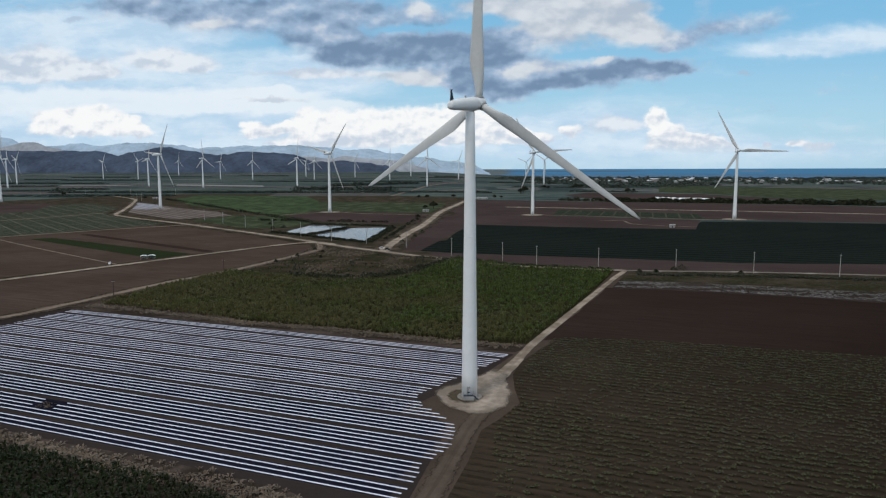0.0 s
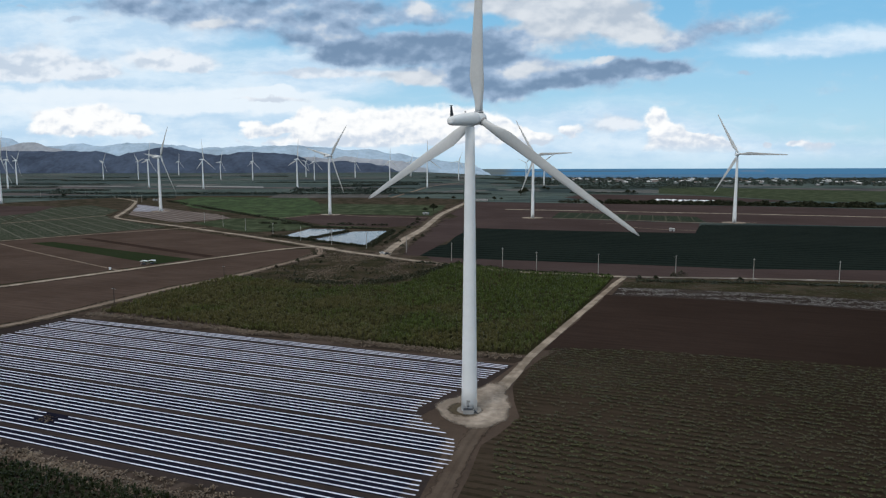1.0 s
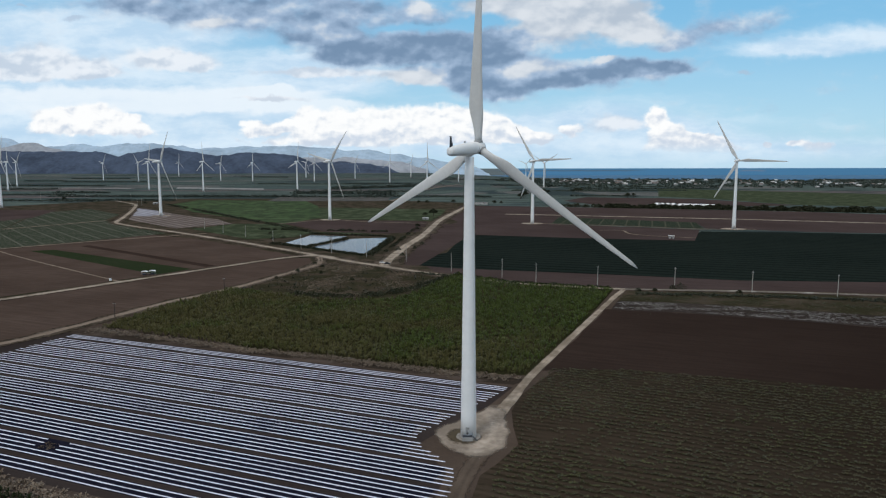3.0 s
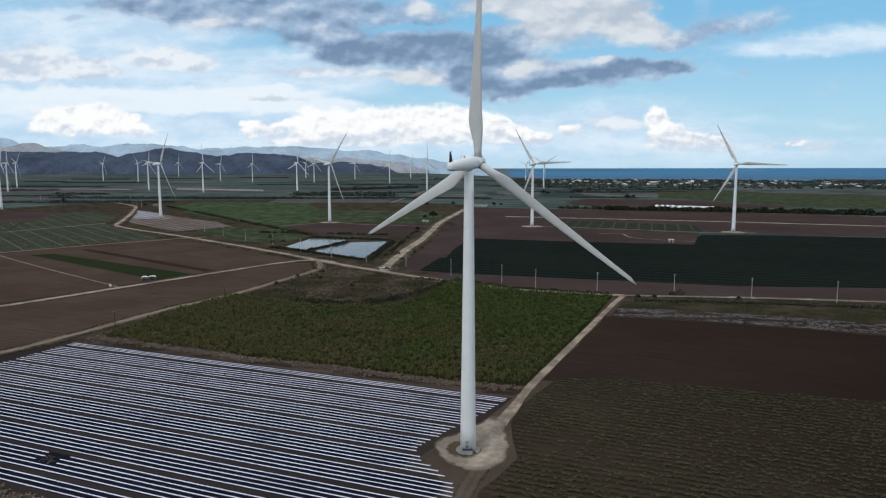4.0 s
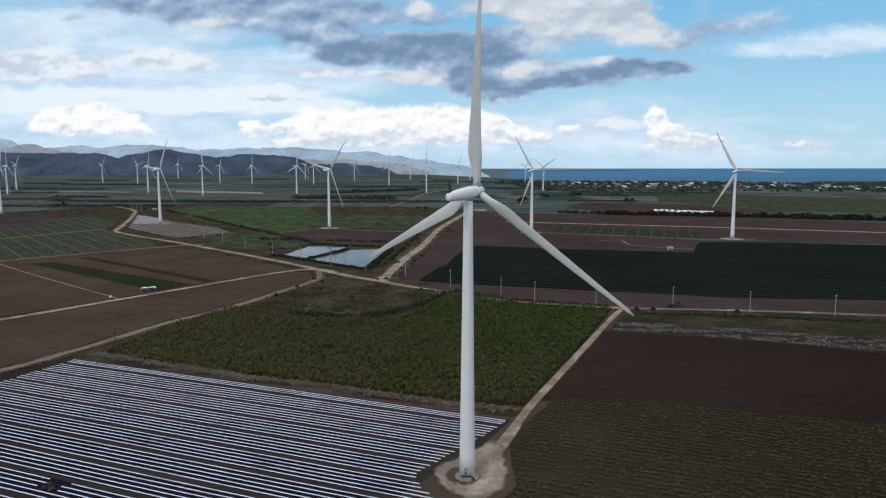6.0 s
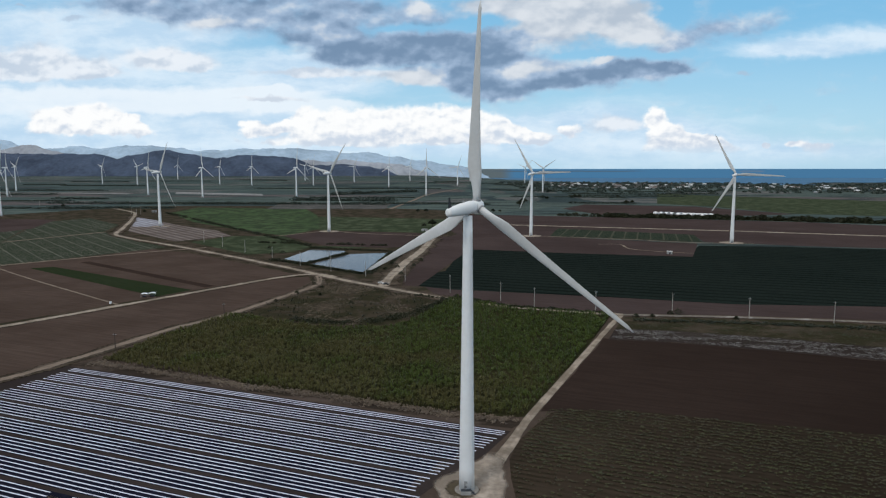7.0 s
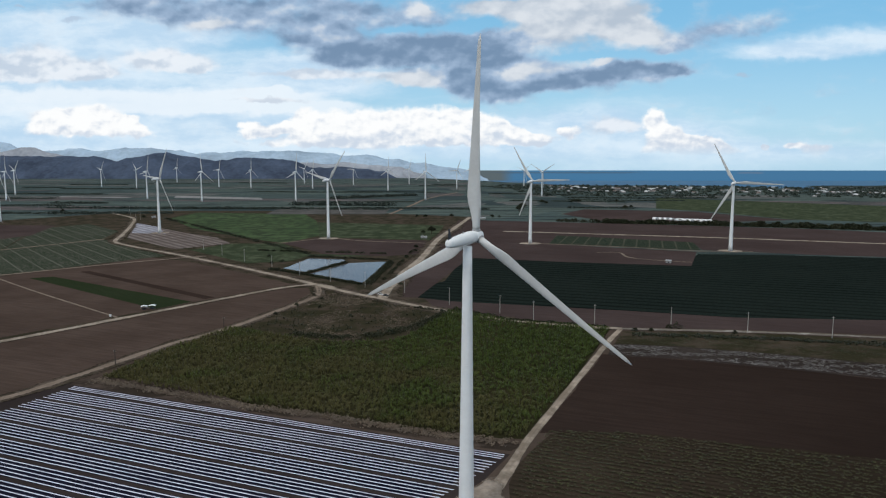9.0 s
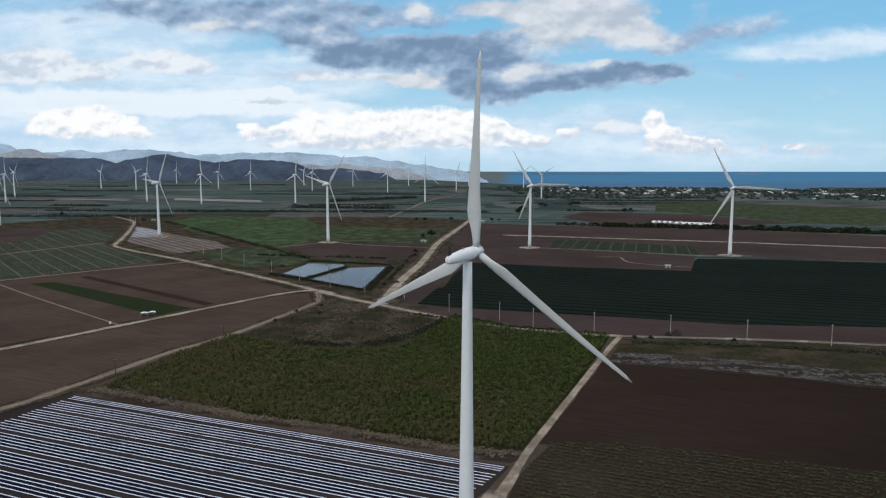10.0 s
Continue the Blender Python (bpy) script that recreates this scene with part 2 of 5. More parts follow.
def soil(name, a, b, rows=None, turn=0.0, deep=0.35, lush=None, cover=0.5, spread=0.02, clods=0.15, edge=(0.25, 0.75), worn=0.0, shade_span=None):
    """Bare or planted earth. rows: spacing of planting rows, turned by `turn`; lush: the crop's colour over `cover` of the ground."""
    def paint(k, p):
        big = k.noise(p, spread, 5, 0.6)
        small = k.noise(p, 0.9, 5, 0.65)
        c = k.mix(k.step(k.m("ADD", k.m("MULTIPLY", big, 0.75), k.m("MULTIPLY", small, 0.25)), 0.36, 0.64), a, b)
        if rows:
            q = k.scaled(p, (1, 1, 1), turn)
            band = k.noise(k.scaled(q, (0.035, 0.5, 1.0)), 1.0, 5, 0.65)
            c = k.mix(k.step(band, 0.36, 0.68, 0.0, 0.38), c, tuple(0.5 * v for v in a))
            wob = k.m("MULTIPLY", k.m("SUBTRACT", k.noise(p, 0.05, 3), 0.5), min(1.2, rows * 0.5))
            sep = k.t.nodes.new("ShaderNodeSeparateXYZ")
            k.put(q, sep.inputs[0])
            w = k.m("SINE", k.m("MULTIPLY", k.m("ADD", sep.outputs[1], wob), 2 * math.pi / rows))
            w = k.m("ADD", k.m("MULTIPLY", w, 0.5), 0.5)
            if lush:
                patchy = k.step(k.noise(p, 0.035, 6, 0.65), 0.62 - 0.5 * cover, 0.82 - 0.5 * cover)
                clump = k.step(k.noise(k.scaled(q, (0.35, 1.0, 1.0)), 1.1, 4, 0.7), 0.36, 0.60)
                leaf = k.mix(small, lush, tuple(0.55 * v for v in lush))
                c = k.mix(k.m("MULTIPLY", k.m("MULTIPLY", k.step(w, edge[0], edge[1]), patchy), k.m("ADD", k.m("MULTIPLY", clump, 0.8), 0.2)), c, leaf)
            else:
                c = k.mix(k.m("MULTIPLY", w, deep), c, tuple(0.45 * v for v in a))
        elif lush:
            patchy = k.step(k.noise(p, 0.05, 7, 0.7), 0.62 - 0.5 * cover, 0.78 - 0.5 * cover)
            c = k.mix(patchy, c, k.mix(small, lush, tuple(0.5 * v for v in lush)))
        if shade_span:  # cloud shade put into the soil colour, deepening from one x to the other
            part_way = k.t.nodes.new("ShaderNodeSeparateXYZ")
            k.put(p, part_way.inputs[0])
            dark_level = k.step(k.m("ADD", part_way.outputs[0], k.m("MULTIPLY", k.m("SUBTRACT", k.noise(p, 0.02, 4, 0.6), 0.5), 90.0)), shade_span[0], shade_span[1])
            c = k.mix(k.m("MULTIPLY", dark_level, 0.5), c, tuple(0.35 * v for v in a))
        return c

    def side(k):
        """How far towards its edge: 0 in the middle, 1 at the edge."""
        n = k.t.nodes.new("ShaderNodeSeparateXYZ")
        k.put(k.node("ShaderNodeTexCoord", out=2), n.inputs[0])
        return n.outputs[0], n.outputs[1]

    def tracked(k, p):
        """Trodden dirt: paler wheel lanes, darker between them and at the edge."""
        c = paint(k, p)
        length, v = side(k)
        v = k.m("ABSOLUTE", v)
        lanes = k.m("MULTIPLY", k.step(v, 0.10, 0.30), k.step(v, 0.62, 0.40))
        streak = k.noise(k.node("ShaderNodeCombineXYZ", X=k.m("MULTIPLY", length, 0.05), Y=k.m("MULTIPLY", v, 9.0), Z=0.0), 1.0, 5, 0.65)
        lanes = k.m("ADD", k.m("MULTIPLY", lanes, 0.5), k.m("MULTIPLY", streak, 0.9))
        return k.mix(k.step(lanes, 0.25, 0.75), k.mix(0.35, c, tuple(0.45 * q for q in a)), c)

    def cover_edge(k, p):
        v = k.m("ABSOLUTE", side(k)[1])
        v = k.m("ADD", v, k.m("MULTIPLY", k.m("SUBTRACT", k.noise(p, 0.55 if worn > 0.5 else 0.22, 4, 0.6), 0.5), worn))
        v = k.m("ADD", v, k.m("MULTIPLY", k.m("SUBTRACT", k.noise(p, 0.09, 3, 0.6), 0.5), worn * 0.7))
        return k.step(v, 0.96, 0.66 if worn > 0.5 else 0.80)

    def bump(k, p):
        return k.m("MULTIPLY", k.noise(p, 1.6, 6, 0.7), clods)
    if worn:
        return material(name, tracked, 0.95, bump=bump, spec=0.0, cover=cover_edge)
    return material(name, paint, 0.95, bump=bump, spec=0.0)


def leafy(name, a, b, c, island=True, rough=0.55, dry_side=False):
    def paint(k, p):
        r = k.node("ShaderNodeNewGeometry", out="Random Per Island") if island else k.noise(p, 2.0)
        big = k.noise(p, 0.03, 4, 0.6)
        mid = k.noise(p, 0.22, 5, 0.7)
        col = k.mix(k.m("ADD", k.m("MULTIPLY", r, 0.6), k.step(mid, 0.35, 0.65, 0.0, 0.4)), a, b)
        if dry_side:  # the crop is drier towards the near and left edge of its field
            part_way = k.t.nodes.new("ShaderNodeSeparateXYZ")
            k.put(p, part_way.inputs[0])
            lean = k.m("ADD", k.m("MULTIPLY", part_way.outputs[0], -0.0016), k.m("MULTIPLY", k.m("SUBTRACT", part_way.outputs[1], 335.0), -0.0016))
            big = k.m("ADD", big, lean)
        return k.mix(k.step(big, 0.42, 0.72), col, c)
    return material(name, paint, rough, spec=0.12)


def plain(name, col, rough=0.6, vary=0.25, scale=1.0, metal=0.0, spec=0.3, bump=None):
    def paint(k, p):
        n = k.noise(p, scale, 6, 0.65)
        n2 = k.noise(p, scale * 9, 3, 0.6)
        f = k.m("ADD", k.m("MULTIPLY", n, 0.7), k.m("MULTIPLY", n2, 0.3))
        return k.mix(k.step(f, 0.3, 0.7), tuple(v * (1 - vary) for v in col), tuple(min(1, v * (1 + vary * 0.4)) for v in col))
    return material(name, paint, rough, metal, spec=spec, bump=(lambda k, p: k.m("MULTIPLY", k.noise(p, scale * 4, 5), bump)) if bump else None)


def film(name, clean, dirty):
    """Bright plastic film with dusty and torn stretches."""
    def paint(k, p):
        dust = k.step(k.noise(p, 0.07, 6, 0.7), 0.50, 0.72)
        spot = k.step(k.noise(p, 1.1, 5, 0.7), 0.58, 0.70)
        c = k.mix(k.m("MULTIPLY", dust, 0.75), clean, dirty)
        return k.mix(k.m("MULTIPLY", spot, 0.7), c, (0.10, 0.09, 0.09))
    return material(name, paint, 0.5, spec=0.3)


# field colours lifted and blued: the haze of distance is mixed into them
def far_fields(k, p):
    q = k.scaled(p, (0.0022, 0.0042, 1.0), radians(16))
    cell = k.cells(q)
    s = k.t.nodes.new("ShaderNodeSeparateColor")
    k.put(cell, s.inputs[0])
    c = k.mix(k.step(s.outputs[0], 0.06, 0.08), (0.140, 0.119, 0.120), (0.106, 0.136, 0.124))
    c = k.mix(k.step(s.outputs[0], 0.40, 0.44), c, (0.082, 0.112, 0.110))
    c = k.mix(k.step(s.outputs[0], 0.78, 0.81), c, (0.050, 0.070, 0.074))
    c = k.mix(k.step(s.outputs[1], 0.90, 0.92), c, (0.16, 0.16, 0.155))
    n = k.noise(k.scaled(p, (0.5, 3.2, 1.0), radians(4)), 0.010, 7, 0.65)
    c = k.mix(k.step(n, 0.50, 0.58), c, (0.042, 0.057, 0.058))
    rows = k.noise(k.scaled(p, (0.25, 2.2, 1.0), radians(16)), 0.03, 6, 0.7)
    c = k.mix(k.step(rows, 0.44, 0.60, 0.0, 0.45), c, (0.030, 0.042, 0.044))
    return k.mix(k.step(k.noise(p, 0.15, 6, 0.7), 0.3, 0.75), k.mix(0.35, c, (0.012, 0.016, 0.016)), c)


ROW_TURN = math.atan2(0.374, 0.927)  # planting rows run 22 degrees off x
M = {
    "ground": material("haze-tinted far farmland", far_fields, 0.95, spec=0.0),
    "mulch_soil": soil("dark mulch soil", (0.029, 0.0235, 0.0228), (0.042, 0.0335, 0.032)),
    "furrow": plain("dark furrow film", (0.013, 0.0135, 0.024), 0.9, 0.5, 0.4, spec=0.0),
    "verge": soil("bare brown verge", (0.056, 0.042, 0.034), (0.084, 0.063, 0.051), spread=0.03),
    "brown": soil("brown ploughed soil", (0.064, 0.0455, 0.0375), (0.086, 0.062, 0.052), rows=2.0, turn=ROW_TURN, deep=0.12),
    "dark_brown": soil("dark ploughed soil", (0.034, 0.0235, 0.0195), (0.046, 0.032, 0.027), rows=1.6, turn=ROW_TURN, deep=0.15, spread=0.008, shade_span=(40, 190)),
    "brown2": soil("reddish fallow soil", (0.052, 0.038, 0.0365), (0.073, 0.054, 0.052), rows=3.0, turn=ROW_TURN, deep=0.15, spread=0.01),
    "dull_strip": soil("dull covered beds", (0.085, 0.085, 0.082), (0.15, 0.145, 0.14), rows=8, turn=ROW_TURN, deep=0.7, spread=0.03),
    "stubble": soil("weedy row soil", (0.042, 0.0315, 0.023), (0.058, 0.0445, 0.033), rows=2.9, turn=ROW_TURN, lush=(0.024, 0.0215, 0.013), cover=0.55, edge=(0.2, 1.1), shade_span=(5, 120)),
    "dark_rows": soil("dark green crop rows", (0.006, 0.008, 0.0075), (0.011, 0.014, 0.0125), rows=12.3, turn=radians(19), lush=(0.0205, 0.0305, 0.0265), cover=0.85, edge=(0.08, 0.40), spread=0.01),
    "small_rows": soil("small striped crop", (0.060, 0.064, 0.046), (0.074, 0.076, 0.056), rows=16, turn=radians(-73), lush=(0.020, 0.034, 0.025), cover=1.3, edge=(0.01, 0.06)),
    "green_weeds": soil("green weedy ground", (0.052, 0.066, 0.039), (0.076, 0.090, 0.057), lush=(0.046, 0.060, 0.036), cover=0.45, spread=0.012),
    "plot_rows": soil("green crop plot", (0.024, 0.030, 0.014), (0.032, 0.036, 0.020), rows=2.4, turn=radians(50), lush=(0.024, 0.039, 0.020), cover=1.5, edge=(0.0, 0.25)),
    "crop_rows": soil("striped vegetable crop", (0.10, 0.10, 0.082), (0.13, 0.125, 0.105), rows=18, turn=radians(50), lush=(0.022, 0.036, 0.0205), cover=1.3, edge=(0.003, 0.025)),
    "grass": soil("rough green pasture", (0.048, 0.076, 0.037), (0.066, 0.096, 0.048), lush=(0.048, 0.066, 0.040), cover=0.4, spread=0.012),
    "weeds": soil("brown and green weeds", (0.046, 0.036, 0.027), (0.066, 0.052, 0.039), lush=(0.040, 0.037, 0.022), cover=0.45, spread=0.02),
    "scrub": soil("dry scrub ground", (0.060, 0.046, 0.036), (0.094, 0.074, 0.058), lush=(0.044, 0.040, 0.027), cover=0.45, spread=0.05),
    "dry_grass": soil("dry grass", (0.058, 0.044, 0.037), (0.090, 0.070, 0.059), lush=(0.046, 0.036, 0.029), cover=0.4, spread=0.06),
    # the shade among the crop is put into this dark floor colour
    "green_floor": soil("crop floor with shade painted in", (0.020, 0.021, 0.010), (0.034, 0.030, 0.016)),
    "gravel": soil("pale gravel", (0.325, 0.272, 0.227), (0.44, 0.376, 0.318), lush=(0.285, 0.236, 0.194), cover=0.45, spread=0.25, worn=0.22),
    "dirt_road": soil("pale dirt road", (0.275, 0.230, 0.188), (0.35, 0.298, 0.248), lush=(0.25, 0.207, 0.167), cover=0.35, spread=0.3, worn=0.9),
    "access": soil("pale trodden gravel", (0.29, 0.239, 0.192), (0.38, 0.32, 0.262), lush=(0.25, 0.204, 0.162), cover=0.4, spread=0.3, worn=0.3),
    "white_road": soil("whitish limestone road", (0.30, 0.275, 0.25), (0.46, 0.43, 0.40), lush=(0.20, 0.172, 0.148), cover=0.5, spread=0.12, worn=0.8),
    "dusty_verge": soil("dusty road verge", (0.085, 0.067, 0.054), (0.125, 0.100, 0.081), lush=(0.060, 0.050, 0.037), cover=0.4, spread=0.05, worn=1.1),
    "track": soil("worn dirt track", (0.155, 0.122, 0.098), (0.225, 0.18, 0.148), spread=0.08, worn=0.9),
    "faint": soil("faint dirt track", (0.070, 0.053, 0.042), (0.105, 0.082, 0.066), spread=0.10, worn=0.9),
    "worn_grass": soil("worn dry grass", (0.19, 0.152, 0.117), (0.27, 0.22, 0.172), lush=(0.105, 0.086, 0.060), cover=0.55, spread=0.4, worn=0.6),
    "film_scraps": soil("soil with film scraps", (0.038, 0.030, 0.027), (0.056, 0.046, 0.042), rows=1.5, turn=ROW_TURN, deep=0.6),
    "pale_strip": soil("pale covered beds", (0.24, 0.24, 0.24), (0.36, 0.36, 0.36), rows=8, turn=ROW_TURN, deep=0.7, spread=0.03),
    "bright_film": soil("bright film beds", (0.26, 0.26, 0.30), (0.40, 0.40, 0.45), rows=11, turn=radians(50), deep=0.6, spread=0.03),
    "film_beds": soil("worn film beds", (0.145, 0.118, 0.108), (0.225, 0.192, 0.180), rows=11, turn=radians(50), deep=0.75, spread=0.03),
    "white_paint": plain("white tower paint", (0.77, 0.79, 0.81), 0.45, 0.07, 0.12, spec=0.4),
    "blade_paint": plain("light grey blade paint", (0.60, 0.61, 0.615), 0.4, 0.10, 0.15, spec=0.4),
    "concrete": plain("foundation concrete", (0.26, 0.24, 0.22), 0.9, 0.3, 1.2),
    "dark_metal": plain("dark metal", (0.03, 0.035, 0.045), 0.5, 0.3, 2.0),
    "grey_metal": plain("galvanised metal", (0.35, 0.36, 0.37), 0.5, 0.25, 2.0, metal=0.3),
    "plastic": film("silver mulch film", (0.64, 0.66, 0.80), (0.24, 0.24, 0.33)),
    "film": plain("old grey film", (0.15, 0.141, 0.137), 0.5, 0.75, 0.6, spec=0.2),
    "pole": plain("weathered concrete pole", (0.36, 0.35, 0.33), 0.85, 0.25, 1.0),
    "dark_pole": plain("dark wooden pole", (0.05, 0.04, 0.035), 0.9, 0.3, 1.5),
    "plant": leafy("broad green crop leaves", (0.009, 0.017, 0.004), (0.090, 0.123, 0.026), (0.080, 0.074, 0.027), dry_side=True),
    "dark_plant": leafy("dark crop leaves", (0.006, 0.011, 0.003), (0.020, 0.029, 0.009), (0.016, 0.018, 0.007)),
    "weed": leafy("dull green weeds", (0.026, 0.034, 0.014), (0.050, 0.058, 0.026), (0.050, 0.042, 0.026)),
    "row_plant": leafy("dark low row plants", (0.012, 0.0135, 0.005), (0.078, 0.082, 0.034), (0.054, 0.046, 0.025)),
    # the shrub leaves again, paler and bluer: haze put into their colour
    "hazed_bush": leafy("far shrub leaves paled by haze", (0.030, 0.041, 0.034), (0.052, 0.068, 0.056), (0.044, 0.056, 0.048)),
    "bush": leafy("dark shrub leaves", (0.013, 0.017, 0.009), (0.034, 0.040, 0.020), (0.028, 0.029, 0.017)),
    "straw": leafy("dry straw", (0.085, 0.064, 0.048), (0.215, 0.170, 0.130), (0.075, 0.056, 0.043)),
    "bark": plain("grey brown bark", (0.06, 0.048, 0.036), 0.9, 0.4, 3.0),
    "tyre": plain("black tyre rubber", (0.015, 0.015, 0.015), 0.8, 0.3, 5.0),
    # aerial haze is mixed into the hill colours, sunlight too on the bare ones
    "hill_near": plain("haze-tinted wooded near hills", (0.070, 0.092, 0.138), 1.0, 0.45, 0.006, spec=0.0),
    "hill_far": plain("haze-tinted far hills", (0.37, 0.48, 0.60), 1.0, 0.30, 0.004, spec=0.0),
    "hill_sun_haze": plain("sun- and haze-tinted bare hills", (0.34, 0.365, 0.41), 1.0, 0.35, 0.004, spec=0.0),
    "roof_white": plain("white roof", (0.60, 0.61, 0.62), 0.7, 0.2, 0.3),
    "wall_pale": plain("pale plaster", (0.30, 0.30, 0.30), 0.9, 0.25, 0.3),
    "roof_red": plain("rusty roof", (0.17, 0.125, 0.105), 0.8, 0.3, 0.3),
    "sheet": plain("white plastic sheeting", (0.80, 0.81, 0.83), 0.4, 0.2, 0.4, spec=0.5),
    "car_paint": plain("white car paint", (0.75, 0.75, 0.75), 0.25, 0.1, 0.5, spec=0.5),
    "glass": plain("dark window glass", (0.02, 0.025, 0.03), 0.1, 0.2, 0.5, spec=0.5),
}


def water(name, col, rough, chop, size, gloss=0.3):
    def bump(k, p):
        return k.m("MULTIPLY", k.noise(p, size, 6, 0.6), chop)
    return material(name, lambda k, p: k.mix(k.noise(p, 0.003, 5), col, tuple(0.7 * v for v in col)), rough, bump=bump, spec=gloss)


M["sea"] = water("open sea", (0.050, 0.150, 0.275), 0.7, 0.3, 0.06, 0.08)
M["pond"] = water("pond water", (0.05, 0.07, 0.09), 0.15, 0.03, 0.7, 0.12)


# ---------------------------------------------------------------- terrain
def smooth(a, b, x):
    s = min(1.0, max(0.0, (x - a) / (b - a)))
    return s * s * (3 - 2 * s)


def coast(x):
    n = noise.noise((x * 0.004, 3.1, 0)) * 260 + noise.noise((x * 0.016, 7.7, 0)) * 60
    bay = 520 * math.exp(-((x - 1720) / 170) ** 2)  # a small bay
    return 3640 + n - bay + max(0.0, 800 - x) * 2.2


def lie(x, y):
    """Height of the land at x, y: a plain that rises slightly inland and ends at the sea."""
    z = 6.5 * smooth(500, 2200, y) * (1 - smooth(-200, 700, x))
    z += 20.0 * smooth(3300, 4300, y) * (1 - smooth(-300, 450, x))  # the foot of the hills
    return z - 5.0 * smooth(-30, 60, y - coast(x))


def link(name, bm, mat, parent=None, label=""):
    me = bpy.data.meshes.new(name)
    bm.to_mesh(me)
    bm.free()
    me.materials.append(mat)
    ob = new(name, me)
    if parent:
        ob.parent = parent
    if label:
        ob["label"] = label
    return ob


def part(name, bm, mat, parent, label=""):
    return link(name, bm, mat, parent, label)


def raw(name, verts, faces, mat, parent=None, smoothed=False):
    me = bpy.data.meshes.new(name)
    me.from_pydata(verts, [], faces)
    me.materials.append(mat)
    if smoothed:
        me.polygons.foreach_set("use_smooth", [True] * len(me.polygons))
    ob = new(name, me)
    if parent:
        ob.parent = parent
    return ob


def grid(name, xs, ys, height, mat, smoothed=True):
    verts = [(x, y, height(x, y)) for y in ys for x in xs]
    w = len(xs)
    faces = [(j * w + i, j * w + i + 1, j * w + w + i + 1, j * w + w + i) for j in range(len(ys) - 1) for i in range(w - 1)]
    return raw(name, verts, faces, mat, smoothed=smoothed)


def spaced(a, b, n):
    return [a + (b - a) * i / n for i in range(n + 1)]


gx = spaced(-6000, 6000, 160)
gy = spaced(-2500, 0, 12)[:-1] + spaced(0, 3300, 66)[:-1] + spaced(3300, 5200, 60)[:-1] + spaced(5200, 6500, 10)
tagged(grid("ground", gx, gy, lie, M["ground"]), "patchwork of dark green and brown farmland with haze painted in", "ground", kind="structure")
sea = grid("water", spaced(-500, 6500, 20), spaced(3000, 6500, 10), lambda x, y: -1.6, M["sea"])
tagged(sea, "open blue sea beyond the coast", "sea", kind="structure")


LAYERS = [0.0]


def patch(name, corners, mat, lift=0.06, label="", category="field", ragged=0.0, cut=60.0):
    """A field: its outline laid over the terrain, `lift` above it and a little above the fields before it."""
    LAYERS[0] += 0.004
    lift += LAYERS[0]
    bm = bmesh.new()
    pts = []
    for i, a in enumerate(corners):
        b = corners[(i + 1) % len(corners)]
        n = max(1, int(math.dist(a, b) / (12.0 if ragged else 1e9)))
        for j in range(n):
            x, y = a[0] + (b[0] - a[0]) * j / n, a[1] + (b[1] - a[1]) * j / n
            if ragged:
                x += ragged * noise.noise((x * 0.11, y * 0.11, 1.0))
                y += ragged * noise.noise((x * 0.11, y * 0.11, 9.0))
            pts.append(bm.verts.new((x, y, 0)))
    f = bm.faces.new(pts)
    f.normal_update()
    if f.normal.z < 0:
        f.normal_flip()
    bmesh.ops.triangulate(bm, faces=[f])
    lo = [min(c[i] for c in corners) for i in (0, 1)]
    hi = [max(c[i] for c in corners) for i in (0, 1)]
    for axis in (0, 1):
        at = math.ceil(lo[axis] / cut) * cut
        while at < hi[axis]:
            co, no = [0, 0, 0], [0, 0, 0]
            co[axis], no[axis] = at, 1
            bmesh.ops.bisect_plane(bm, geom=bm.verts[:] + bm.edges[:] + bm.faces[:], plane_co=co, plane_no=no)
            at += cut
    for v in bm.verts:
        v.co.z = lie(v.co.x, v.co.y) + lift
    return tagged(link(name, bm, mat), label, category, kind="structure")


def lay_uv(ob, uvs):
    """uvs: for each vertex its metres along and its share of the way to the edge."""
    layer = ob.data.uv_layers.new(name="along")
    for loop in ob.data.loops:
        layer.data[loop.index].uv = uvs[loop.vertex_index]
    return ob


